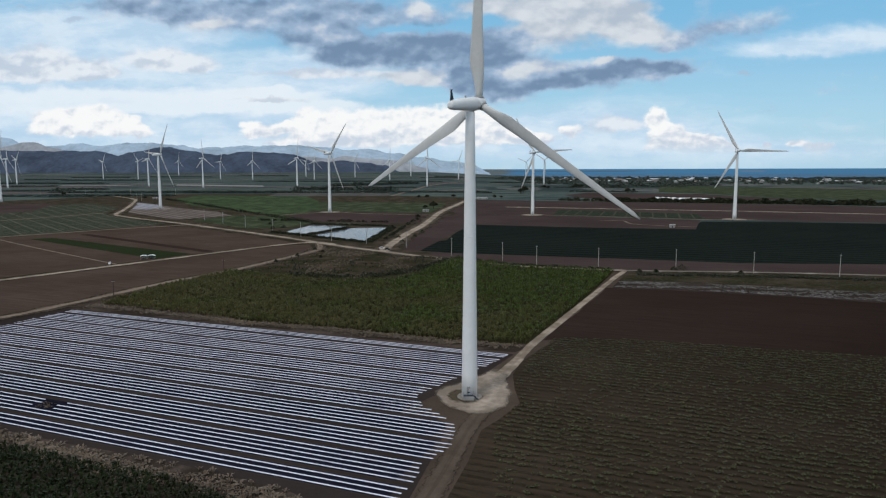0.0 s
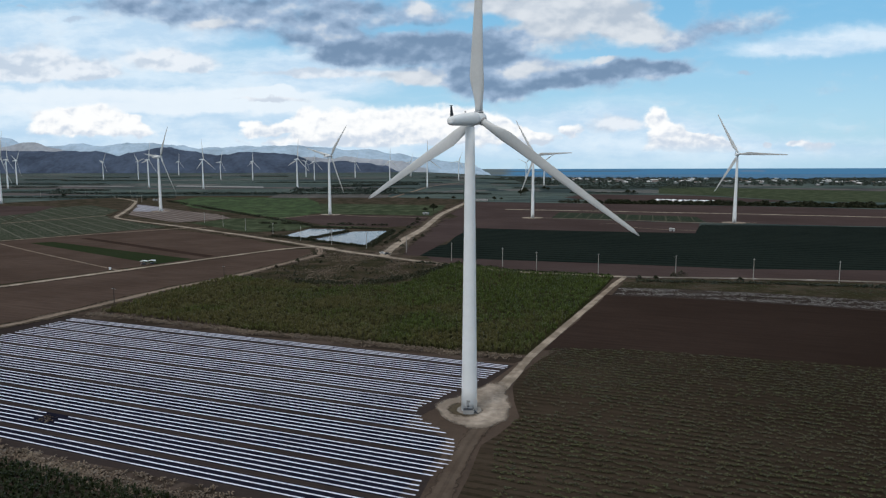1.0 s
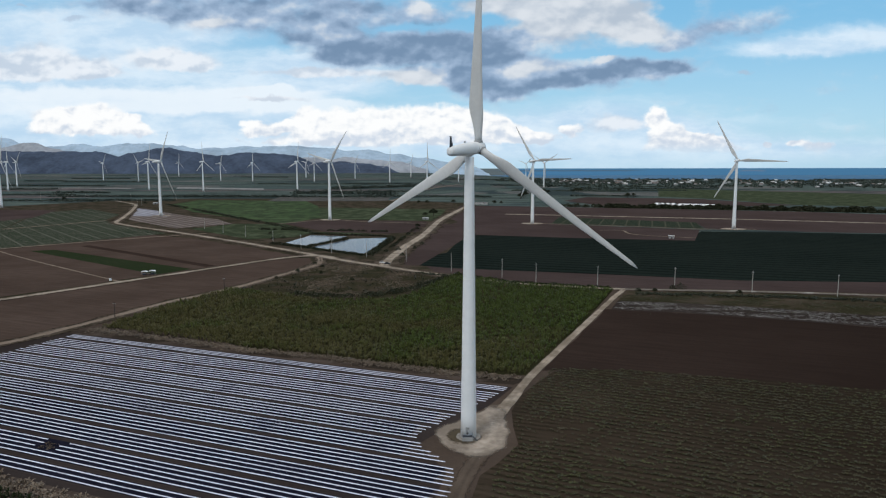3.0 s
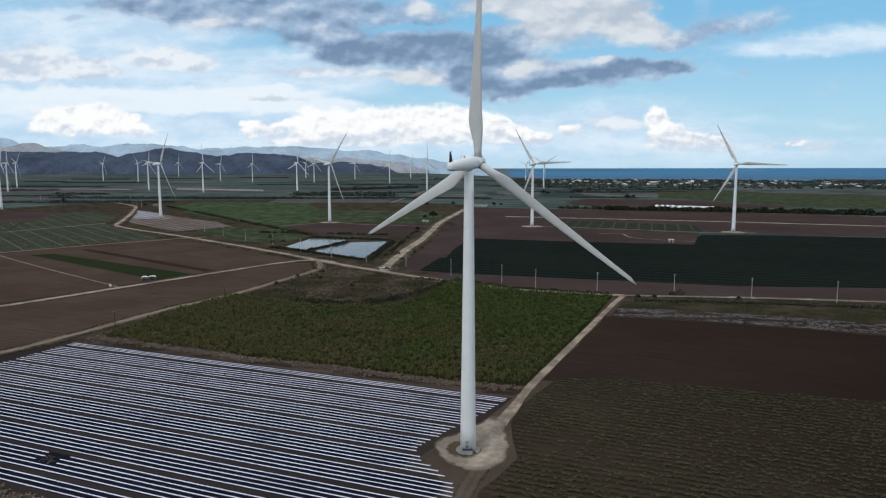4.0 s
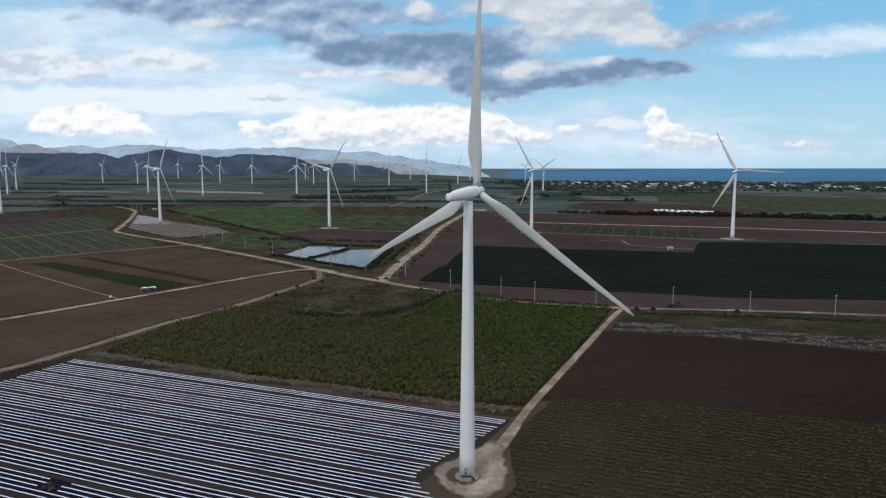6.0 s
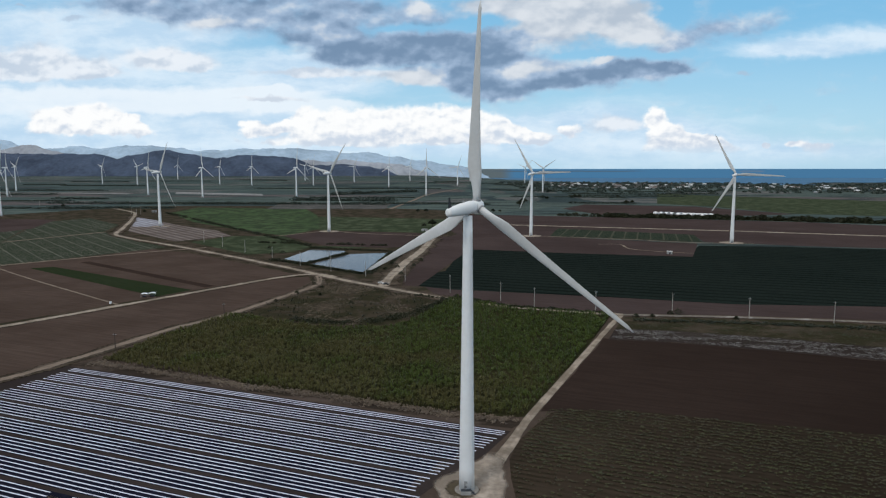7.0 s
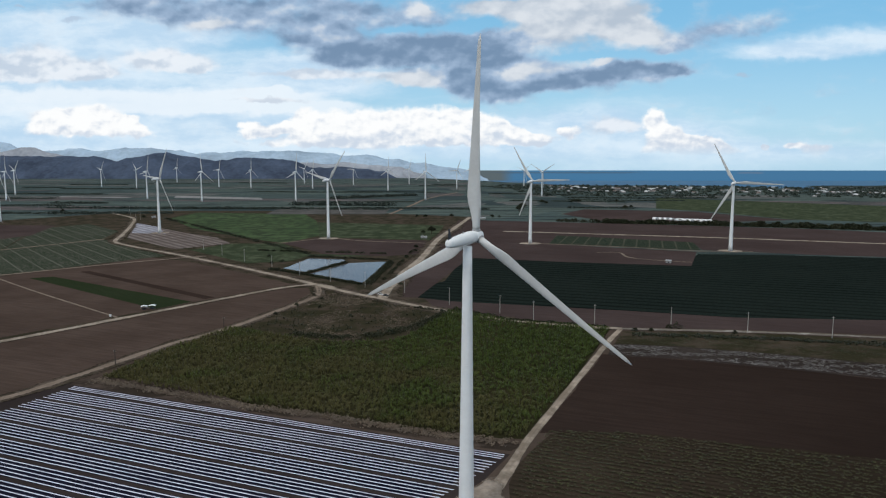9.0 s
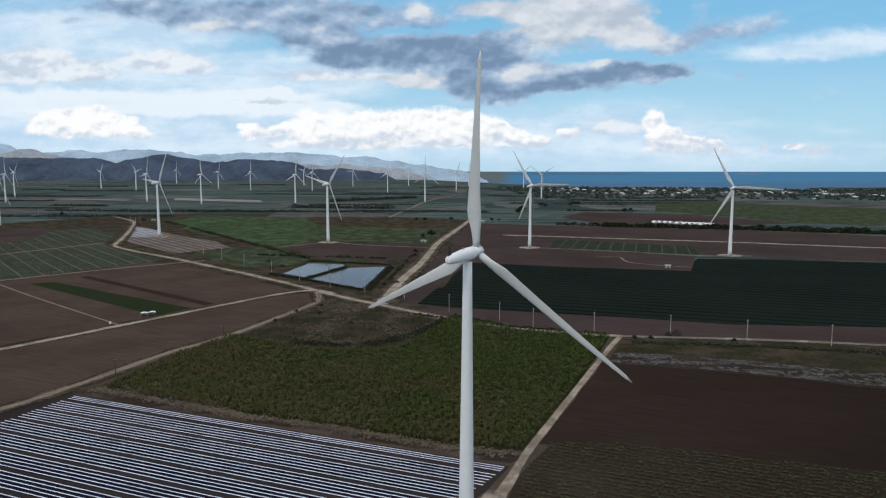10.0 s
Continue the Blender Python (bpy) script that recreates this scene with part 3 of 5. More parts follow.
def ribbon(name, path, width, mat, lift=0.12, label="", category="road", wob=0.25, flare=0.0):
    """A road along a polyline, smoothed, with uneven edges."""
    pts = []
    n = len(path)
    for i in range(n - 1):
        p0, p1, p2, p3 = (Vector(path[max(0, i - 1)]), Vector(path[i]), Vector(path[i + 1]), Vector(path[min(n - 1, i + 2)]))
        steps = max(2, int((p2 - p1).length / 8))
        for j in range(steps):
            t = j / steps
            pts.append(0.5 * ((2 * p1) + (p2 - p0) * t + (2 * p0 - 5 * p1 + 4 * p2 - p3) * t * t + (3 * p1 - p0 - 3 * p2 + p3) * t ** 3))
    pts.append(Vector(path[-1]))
    verts, faces, uvs, far = [], [], [], 0.0
    for i, p in enumerate(pts):
        d = (pts[min(i + 1, len(pts) - 1)] - pts[max(i - 1, 0)]).normalized()
        side = Vector((-d.y, d.x))
        wide = 1.32 * (width + flare * math.exp(-((p - pts[0]).length / 22) ** 2))
        far += (p - pts[max(0, i - 1)]).length
        for s in (-0.5, 0.0, 0.5):
            uvs.append((far, 2 * s))
            e = s * wide * (1 + wob * noise.noise((p.x * 0.09, p.y * 0.09, 5 * s)))
            q = p + side * e
            verts.append((q.x, q.y, lie(q.x, q.y) + lift + (0.05 if s == 0 else 0)))
        if i:
            for c in (0, 1):
                b = 3 * i + c
                faces.append((b - 3, b, b + 1, b - 2))
    return tagged(lay_uv(raw(name, verts, faces, mat), uvs), label, category, kind="structure")


# ---------------------------------------------------------------- fields and roads
def along(s, n):
    """A place from its coordinates along and across the planting rows."""
    return (0.927 * s + 0.374 * n, -0.374 * s + 0.927 * n)


patch("verge", [(-200, 330), (-165, 400), (-140, 425), (-60, 400), (-10, 470), (60, 440), (120, 425), (300, 420), (300, 40), (-300, 40), (-300, 240)], M["verge"], 0.02, "bare brown soil between the fields", "verge")
patch("verge", [(-1000, 900), (-640, 1470), (-250, 1470), (60, 1310), (60, 860), (-100, 780), (-300, 790), (-460, 555), (-760, 500)], M["scrub"], 0.02, "dry brown scrub round the far fields", "verge")
patch("verge", [(-460, 560), (-300, 800), (-100, 790), (35, 730), (35, 470), (-25, 425), (-140, 400), (-260, 350)], M["scrub"], 0.02, "dry brown verge between fields and roads", "verge")
patch("mulch_field", [(-176, 303), (24, 224), (14, 205), (2, 190), (-7, 176), (1, 160), (-3, 140), (-8, 118), (-34, 60), (-260, 60), (-240, 230)], M["mulch_soil"], 0.05, "dark bare soil between plastic covered beds")
patch("headland", [(-163, 313), (-120, 300), (-78, 272), (-18, 250), (30, 233), (24, 227), (-17, 242), (-60, 259), (-172, 301)], M["dry_grass"], 0.09, "dry grassy headland beside the green crop", "headland", 2.0)
patch("crop_field", [(-162, 309), (-151, 358), (-131, 412), (-120, 409), (-95, 392), (-73, 381), (-52, 376), (-30, 380), (-22, 388), (-14, 406), (-4, 432), (8, 462), (44, 431), (106, 411), (82, 353), (53, 284), (31, 237), (20, 238), (3, 241), (-18, 250), (-45, 261), (-78, 272), (-120, 290)], M["green_floor"], 0.06, "ground under the tall green crop, shade painted in")
patch("row_field", [(31, 226), (40, 243), (68, 244), (106, 233), (152, 219), (240, 190), (240, 60), (-22, 60), (-12, 95), (-2, 120), (4, 140), (9, 158), (14, 166), (19, 175), (22, 188), (24, 202), (27, 214)], M["stubble"], 0.05, "weedy brown field with faint planting rows", "field", 5.0)
patch("fallow_field", [(37, 243), (44, 258), (86, 350), (123, 341), (172, 322), (212, 306), (330, 262), (240, 190), (152, 219), (106, 233), (68, 244)], M["dark_brown"], 0.05, "dark bare ploughed soil", "field", 2.0)
patch("film_strip", [(88, 348), (98, 372), (130, 366), (180, 350), (222, 332), (340, 290), (330, 262), (212, 306), (172, 322), (123, 341)], M["film_scraps"], 0.07, "strip of soil with scraps of old plastic film")
patch("weed_strip", [(98, 372), (110, 400), (146, 400), (211, 391), (262, 378), (380, 350), (340, 290), (222, 332), (180, 350), (130, 366)], M["weeds"], 0.07, "weedy green strip below the road")
patch("roadside_field", [(-5, 472), (44, 438), (110, 411), (180, 405), (262, 392), (400, 366), (400, 412), (290, 430), (195, 438), (126, 460), (29, 487), (-13, 505)], M["brown2"], 0.06, "narrow bare brown field along the road")
patch("dark_crop_field", [(-18, 507), (7, 493), (29, 487), (126, 460), (195, 438), (290, 430), (480, 395), (640, 690), (482, 732), (392, 754), (294, 766), (246, 676), (131, 710), (25, 738), (3, 582), (-10, 562)], M["dark_rows"], 0.06, "dark green field of low crop rows")
patch("brown_field", [(-30, 510), (-18, 507), (24, 700), (14, 860), (-8, 860), (-20, 740), (-33, 620)], M["brown2"], 0.07, "bare trampled earth beside the dirt road")
patch("brown_field", [(20, 708), (37, 730), (131, 700), (252, 672), (300, 786), (139, 862), (20, 890), (4, 850)], M["brown2"], 0.06, "bare reddish brown field")
patch("brown_field", [(8, 960), (20, 890), (139, 864), (167, 970), (332, 886), (312, 800), (420, 760), (640, 700), (760, 900), (682, 1020), (574, 1090), (407, 1145), (289, 1180), (32, 1240)], M["brown2"], 0.05, "wide bare brown field below the tree line")
patch("small_crop_field", [(167, 970), (139, 866), (310, 798), (332, 885)], M["small_rows"], 0.09, "small dark green striped crop field")
patch("pasture", [(690, 2172), (1137, 1721), (1300, 1500), (802, 1211), (663, 1274), (594, 1508), (511, 1606)], M["green_weeds"], 0.2, "green pasture behind the tree line")
patch("brown_field", [(300, 1210), (407, 1180), (663, 1262), (560, 1500), (330, 1560), (250, 1400)], M["brown2"], 0.2, "bare brown field behind the tree line")
patch("left_field", [(-400, 608), (-316, 734), (-262, 700), (-189, 630), (-126, 566), (-182, 490), (-217, 442), (-258, 384)], M["brown"], 0.05, "bare brown field between dirt roads")
patch("left_field", [(-258, 372), (-213, 426), (-163, 500), (-131, 545), (-110, 550), (-100, 516), (-116, 464), (-136, 408), (-157, 370), (-171, 333), (-182, 305), (-196, 280), (-300, 200), (-420, 250)], M["brown"], 0.05, "bare brown field between dirt roads")
patch("left_field", [(-258, 384), (-400, 608), (-560, 560), (-420, 250)], M["brown"], 0.05, "bare brown field between dirt roads")
patch("green_plot", [(-368, 597), (-352, 606), (-184, 491), (-200, 466)], M["plot_rows"], 0.09, "dark green plot in the brown field")
patch("green_plot", [(-343, 634), (-337, 640), (-173, 508), (-178, 501)], M["dark_brown"], 0.09, "thin dark weedy furrow in the brown field")
patch("striped_field", [(-404, 612), (-523, 797), (-459, 917), (-415, 858), (-309, 752), (-318, 734)], M["crop_rows"], 0.06, "green vegetable field with pale stripes")
patch("striped_field", [(-523, 800), (-637, 1070), (-600, 1150), (-491, 1025), (-462, 917)], M["crop_rows"], 0.06, "green vegetable field with pale stripes")
patch("striped_field", [(-404, 612), (-523, 797), (-640, 1060), (-900, 1000), (-700, 600)], M["crop_rows"], 0.05, "green vegetable field with pale stripes")
patch("brown_field", [(-800, 1140), (-640, 1120), (-588, 965), (-604, 900), (-820, 900)], M["brown2"], 0.07, "bare reddish brown field beside the vegetable rows")
patch("film_field", [(-531, 1173), (-435, 932), (-320, 808), (-272, 868), (-313, 937), (-390, 1010)], M["film_beds"], 0.07, "field of pale plastic covered beds")
patch("film_field", [(-528, 1168), (-459, 1095), (-403, 985), (-460, 1000)], M["bright_film"], 0.09, "bright plastic covered beds beside the road bend")
patch("meadow", [(-511, 1270), (-510, 1417), (-276, 1370), (-223, 1208), (-171, 972), (-204, 870), (-274, 934), (-395, 1071)], M["grass"], 0.08, "bright green meadow")
patch("crop_field", [(-270, 866), (-204, 866), (-150, 760), (-60, 760), (-130, 720), (-200, 690), (-300, 800)], M["green_weeds"], 0.07, "rough green field beside the ponds")
patch("brown_field", [(-204, 868), (-171, 930), (-20, 900), (-18, 770), (-60, 745), (-130, 760)], M["brown2"], 0.08, "bare brown field behind the ponds")
patch("weedy_field", [(-171, 940), (-215, 1180), (5, 1130), (-10, 905)], M["green_weeds"], 0.07, "weedy field beside a wind turbine")
patch("pale_field", [(-375, 1602), (-116, 1543), (-115, 1371), (-356, 1370)], M["dull_strip"], 0.2, "field of pale plastic covered beds")
patch("pale_field", [(-1185, 2121), (-935, 2050), (-935, 2010), (-1185, 2085)], M["pale_strip"], 0.5, "thin pale strip of covered beds")
patch("pale_field", [(-850, 2172), (-540, 2030), (-505, 1915), (-800, 2030)], M["pale_strip"], 0.5, "pale wedge of covered beds")
patch("scrub_land", [(-100, 548), (-82, 530), (-34, 486), (4, 458), (-4, 434), (-14, 408), (-22, 390), (-30, 382), (-52, 378), (-73, 383), (-95, 394), (-128, 412), (-111, 464)], M["weeds"], 0.06, "dry scrub between crop and road", "scrub", 2.0)
patch("scrub_land", [(-150, 610), (-170, 655), (-150, 745), (-40, 740), (-22, 640), (-32, 540), (-50, 520)], M["scrub"], 0.05, "scrub banks round the ponds", "scrub", 4.0)
patch("edge_grass", [(-260, 200), (-112, 160), (-88, 150), (-56, 138), (-30, 126), (-10, 112), (-20, 60), (-260, 60)], M["dry_grass"], 0.08, "dry grass edge of the mulch field", "grass", 1.5)

ribbon("verge", [(-560, 1232), (-500, 1080), (-458, 965), (-428, 884), (-375, 826), (-312, 770), (-219, 681), (-144, 605), (-82, 537), (-34, 491), (0, 460), (44, 430)], 15, M["dusty_verge"], 0.36, "dusty brown verge of the dirt road", "verge", 0.5)
ribbon("verge", [(-251, 376), (-213, 431), (-163, 504), (-131, 548), (-105, 563)], 8, M["dusty_verge"], 0.34, "dusty brown verge of the farm track", "verge", 0.5)
ribbon("verge", [(-260, 180), (-196, 268), (-178, 302), (-166, 333), (-152, 370), (-132, 405), (-111, 464), (-96, 514), (-103, 555)], 10, M["dusty_verge"], 0.32, "dusty brown verge of the farm track", "verge", 0.5)
ribbon("verge", [(-44, 510), (-40, 574), (-33, 642), (-23, 712), (-13, 818), (-3, 926), (21, 1077), (30, 1152)], 20, M["dusty_verge"], 0.34, "dusty brown verge of the inland road", "verge", 0.5)
ribbon("road", [(-700, 1420), (-600, 1300), (-560, 1232), (-500, 1080), (-458, 965), (-428, 884), (-375, 826), (-312, 770), (-219, 681), (-144, 605), (-82, 537), (-34, 491), (0, 460), (44, 430), (78, 416), (111, 406)], 5.5, M["dirt_road"], 0.42, "long pale dirt road across the fields")
ribbon("road", [(106, 407), (111, 406), (179, 399), (261, 384), (420, 350)], 4.6, M["white_road"], 0.40, "whitish limestone road along the brown field")
ribbon("road", [(-45, 505), (-44, 530), (-40, 574), (-33, 642), (-23, 712), (-13, 818), (-3, 926), (21, 1077), (40, 1200), (55, 1300)], 8, M["dirt_road"], 0.42, "pale dirt road leading inland")
ribbon("road", [(-330, 270), (-251, 376), (-233, 401), (-213, 431), (-190, 464), (-163, 504), (-131, 548), (-105, 563), (-88, 548)], 5.4, M["dirt_road"], 0.42, "pale farm track between brown fields")
ribbon("road", [(-260, 180), (-196, 268), (-178, 302), (-166, 333), (-152, 370), (-132, 405), (-111, 464), (-96, 514), (-103, 555)], 4.5, M["track"], 0.42, "worn farm track beside the crop")
ribbon("path", [(16.5, 197), (19.2, 204), (22.8, 213), (30.9, 234), (40.3, 255), (55.1, 287.5), (72.3, 325), (98, 381), (108, 401), (112, 408)], 2.9, M["access"], 0.22, "pale gravel access track to the turbine", wob=0.12, flare=1.0)
ribbon("path", [(10, 170), (6, 158), (1, 139), (-5, 118), (-16, 90)], 4.5, M["faint"], 0.17, "faint worn track", "track")
ribbon("road", [(95, 1027), (263, 978), (409, 933), (576, 867), (760, 800)], 11, M["dirt_road"], 0.42, "pale dirt road across the brown field")
ribbon("road", [(-105, 1375), (-70, 1700), (-40, 2000), (60, 2500)], 8, M["track"], 0.3, "farm track over the plain")
ribbon("path", [(-420, 620), (-390, 591), (-317, 526), (-209, 434)], 1.8, M["track"], 0.3, "faint worn track over the brown field", "track")
ribbon("path", [(180, 776), (206, 776), (206, 735), (232, 710), (262, 696)], 3, M["track"], 0.42, "narrow track to the small shed", "track")
ribbon("path", [(117, 868), (225, 830), (305, 790), (342, 792), (366, 786)], 4, M["track"], 0.42, "narrow track along the field edge", "track")
ribbon("path", [(-210, 868), (-155, 925), (-105, 895), (-18, 868)], 4, M["track"], 0.42, "narrow track along the field edge", "track")
ribbon("path", [(-404, 612), (-335, 685), (-262, 745)], 5, M["track"], 0.42, "grassy field boundary track", "track")
ribbon("path", [(-523, 797), (-459, 917)], 5, M["track"], 0.42, "grassy field boundary track", "track")


# ---------------------------------------------------------------- gravel pad round the tower
def disc(name, cx, cy, rx, ry, z, mat, label, category, shape=((0, 1.15),)):
    """An uneven patch; shape: degrees and the reach there, as a share of rx and ry, glided between."""
    shape = [(d + 360 * q, f) for q in (-1, 0, 1) for d, f in shape]
    verts, faces, uvs = [(cx, cy, z)], [], [(0.0, 0.0)]
    for k in range(1, 4):
        for i in range(72):
            a = 2 * math.pi * i / 72 - math.pi
            deg = 5 * i - 180
            (d0, f0), (d1, f1) = next((p, q) for p, q in zip(shape, shape[1:]) if p[0] <= deg <= q[0])
            grow = f0 + (f1 - f0) * smooth(d0, d1, deg) + 0.05 * noise.noise((math.cos(a) * 2, math.sin(a) * 2, rx))
            verts.append((cx + rx * grow * math.cos(a) * k / 3, cy + ry * grow * math.sin(a) * k / 3, z))
            uvs.append((40 * math.sin(a), k / 3))
            b, c = 1 + 72 * (k - 1) + i, 1 + 72 * (k - 1) + (i + 1) % 72
            faces.append((0, b, c) if k == 1 else (b - 72, b, c, c - 72))
    return tagged(lay_uv(raw(name, verts, faces, M[mat]), uvs), label, category, kind="structure")


PAD = ((-167, 1.08), (-124, 1.30), (-86, 1.60), (-50, 1.28), (-20, 1.06), (10, 1.15), (32, 1.34), (50, 1.75), (63, 2.6), (74, 2.75), (83, 1.95), (96, 1.48), (118, 1.22), (160, 1.22))
disc("pad", 8.5, 182, 10, 10, 0.30, "gravel", "round pale gravel pad at the tower foot", "gravel pad", PAD)
disc("pad_grass", 6.0, 181.5, 4.6, 6.0, 0.325, "worn_grass", "ring of dry grass round the tower foot", "grass")


# ---------------------------------------------------------------- plastic covered beds
RIGHT_END = [(112, -54), (117, -53.8), (127, -55.7), (138, -53.5), (147, -55.9), (152, -58.2), (160, -70), (167, -75), (175, -73), (200, -65.6), (215, -62.6)]


def bed(n, left, right, width=0.44, height=0.085):
    """One raised bed under film, along the planting rows."""
    prof = [(-0.5, 0.0), (-0.38, 0.8), (-0.15, 1.0), (0.15, 1.0), (0.38, 0.8), (0.5, 0.0)]
    verts, faces = [], []
    steps = max(2, int((right - left) / 6))
    for i in range(steps + 1):
        s = left + (right - left) * i / steps
        off = 0.011 * (s + 60) + 0.25 * noise.noise((s * 0.02, n * 0.07, 2.2)) + 0.07 * noise.noise((s * 0.12, n, 0))
        wide = width * (1 + 0.15 * noise.noise((s * 0.2, n * 3.1, 8)))
        for a, h in prof:
            x, y = along(s, n + off + a * wide)
            verts.append((x, y, 0.12 + h * height))
        if i:
            b = 6 * i
            faces += [(b + j - 6, b + j, b + j + 1, b + j - 5) for j in range(5)]
    faces += [tuple(range(5, -1, -1)), tuple(6 * steps + j for j in range(6))]
    ob = raw("mulch_bed", verts, faces, M["plastic"])
    return tagged(ob, "long raised bed covered with silver plastic film", "crop bed", "plastic covered beds")


def ends(n):
    for (a, sa), (b, sb) in zip(RIGHT_END, RIGHT_END[1:]):
        if a <= n <= b:
            return sa + (sb - sa) * (n - a) / (b - a)
    return RIGHT_END[0][1] if n < RIGHT_END[0][0] else RIGHT_END[-1][1]


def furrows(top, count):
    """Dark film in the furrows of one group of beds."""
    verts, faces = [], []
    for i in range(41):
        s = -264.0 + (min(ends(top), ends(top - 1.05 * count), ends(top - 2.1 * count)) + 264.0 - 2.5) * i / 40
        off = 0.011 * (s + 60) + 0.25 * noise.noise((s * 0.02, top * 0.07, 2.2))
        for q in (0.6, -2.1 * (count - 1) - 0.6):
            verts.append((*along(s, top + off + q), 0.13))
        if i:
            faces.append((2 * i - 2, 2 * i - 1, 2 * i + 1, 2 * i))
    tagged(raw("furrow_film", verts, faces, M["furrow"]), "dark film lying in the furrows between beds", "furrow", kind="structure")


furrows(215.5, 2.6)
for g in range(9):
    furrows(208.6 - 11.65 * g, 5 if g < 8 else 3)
GAP = (-165.0, 124.3)  # torn place in the film: along, across
beds = [215.5, 213.9, 212.3] + [208.6 - 11.65 * g - 2.1 * i for g in range(9) for i in range(5)]
for n in beds:
    if n < 110.5:
        continue
    left, right = -265.0 - random.uniform(0, 1.0), ends(n) - random.uniform(0, 0.8)
    if abs(n - GAP[1]) < 3.4:
        bed(n, left, GAP[0] - random.uniform(1.5, 4.5))
        bed(n, GAP[0] + random.uniform(1.5, 4.5), right)
    else:
        bed(n, left, right)


# ---------------------------------------------------------------- foliage
def inside(x, y, poly):
    hit = False
    for (x0, y0), (x1, y1) in zip(poly, poly[1:] + poly[:1]):
        if (y0 > y) != (y1 > y) and x < (x1 - x0) * (y - y0) / (y1 - y0) + x0:
            hit = not hit
    return hit


def leaf_mesh(name, spots, mat, label, category, seed=1, slim=(0.14, 0.26)):
    """spots: x, y, z, reach, height, leaves. Each leaf arches out of its plant: four points wide in the middle."""
    rng = np.random.default_rng(seed)
    verts, faces = [], []
    for x, y, z, reach, height, leaves in spots:
        a0 = rng.uniform(0, 6.28)
        for i in range(leaves):
            a = a0 + i * 6.283 / leaves + rng.uniform(-0.4, 0.4)
            r, h = reach * rng.uniform(0.6, 1.15), height * rng.uniform(0.6, 1.1)
            ca, sa, w = math.cos(a), math.sin(a), reach * rng.uniform(slim[0], slim[1])
            b = len(verts)
            verts += [(x + 0.05 * ca, y + 0.05 * sa, z),
                      (x + 0.5 * r * ca - w * sa, y + 0.5 * r * sa + w * ca, z + h * 0.86),
                      (x + 0.5 * r * ca + w * sa, y + 0.5 * r * sa - w * ca, z + h * 0.86),
                      (x + r * ca, y + r * sa, z + h * rng.uniform(0.55, 1.0))]
            faces += [(b, b + 2, b + 1), (b + 1, b + 2, b + 3)]
    return tagged(raw(name, verts, faces, mat), label, category, kind="stuff")


CROP = [(-160, 311), (-150, 358), (-130, 409), (-120, 407), (-95, 390), (-73, 379), (-52, 374), (-30, 378), (-21, 387), (-13, 405), (-3, 431), (8, 460), (44, 429), (105, 409), (81, 353), (52, 286), (30, 239), (20, 240), (3, 243), (-18, 252), (-45, 263), (-78, 274), (-120, 292)]
spots = []
for i in range(-110, 90):
    for j in range(100, 270):
        x = i * 1.75 + random.uniform(-0.8, 0.8)
        y = 30 + j * 1.7 + random.uniform(-0.8, 0.8)
        if inside(x, y, CROP):
            thin = noise.noise((x * 0.03, y * 0.03, 0.5))
            if random.random() < 0.92 + 0.3 * thin:
                spots.append((x, y, 0.05, random.uniform(0.8, 1.5), random.uniform(1.3, 2.7) * (1 + 0.3 * thin + 0.55 * noise.noise((x * 0.28, y * 0.2, 5))), 9))
leaf_mesh("tall_crop", spots, M["plant"], "dense tall green leafy crop", "crop", 1, (0.09, 0.17))

LOW = [(-200, 176), (-102, 149), (-79, 140), (-56, 131), (-36, 120), (-24, 100), (-40, 70), (-200, 70)]
spots = []
for i in range(-135, -15):
    for j in range(50, 130):
        x, y = i * 1.4 + random.uniform(-0.5, 0.5), j * 1.4 + random.uniform(-0.5, 0.5)
        if inside(x, y, LOW):
            spots.append((x, y, 0.05, random.uniform(0.8, 1.3), random.uniform(1.2, 2.2), 7))
leaf_mesh("dark_crop", spots, M["dark_plant"], "dense dark green crop at the field edge", "crop", 2)


def tufts(name, line, wide, count, mat, size, label, category="dry grass", seed=3):
    """Tufts scattered along a line."""
    rng = random.Random(seed)
    out = []
    for (x0, y0), (x1, y1) in zip(line, line[1:]):
        n = int(count * math.dist((x0, y0), (x1, y1)))
        for _ in range(n):
            t = rng.random()
            x, y = x0 + (x1 - x0) * t + rng.gauss(0, wide / 2), y0 + (y1 - y0) * t + rng.gauss(0, wide / 2)
            out.append((x, y, lie(x, y) + 0.05, size * rng.uniform(0.6, 1.2), size * rng.uniform(0.4, 1.2), 5))
    return leaf_mesh(name, out, mat, label, category, seed)


tufts("dry_grass", [(-162, 306), (-120, 288), (-78, 270), (-45, 259), (-18, 248), (3, 239), (24, 234)], 3.0, 12, M["straw"], 0.9, "dry straw coloured grass along the crop edge")
tufts("dry_grass", [(-190, 178), (-108, 153), (-80, 142), (-56, 132), (-30, 121), (-20, 108)], 4.0, 8, M["straw"], 1.2, "dry straw coloured grass along the field edge", seed=4)
tufts("roadside_weeds", [(115, 392), (178, 384), (259, 367), (396, 331)], 4.5, 5, M["bush"], 1.3, "dark weeds along the road edge", "weeds", 6)

# scraps of old film on the strip below the road
rng = random.Random(31)
STRIP = [(90, 350), (98, 370), (130, 364), (180, 348), (222, 330), (340, 288), (330, 264), (212, 308), (172, 324), (123, 343)]
verts, faces = [], []
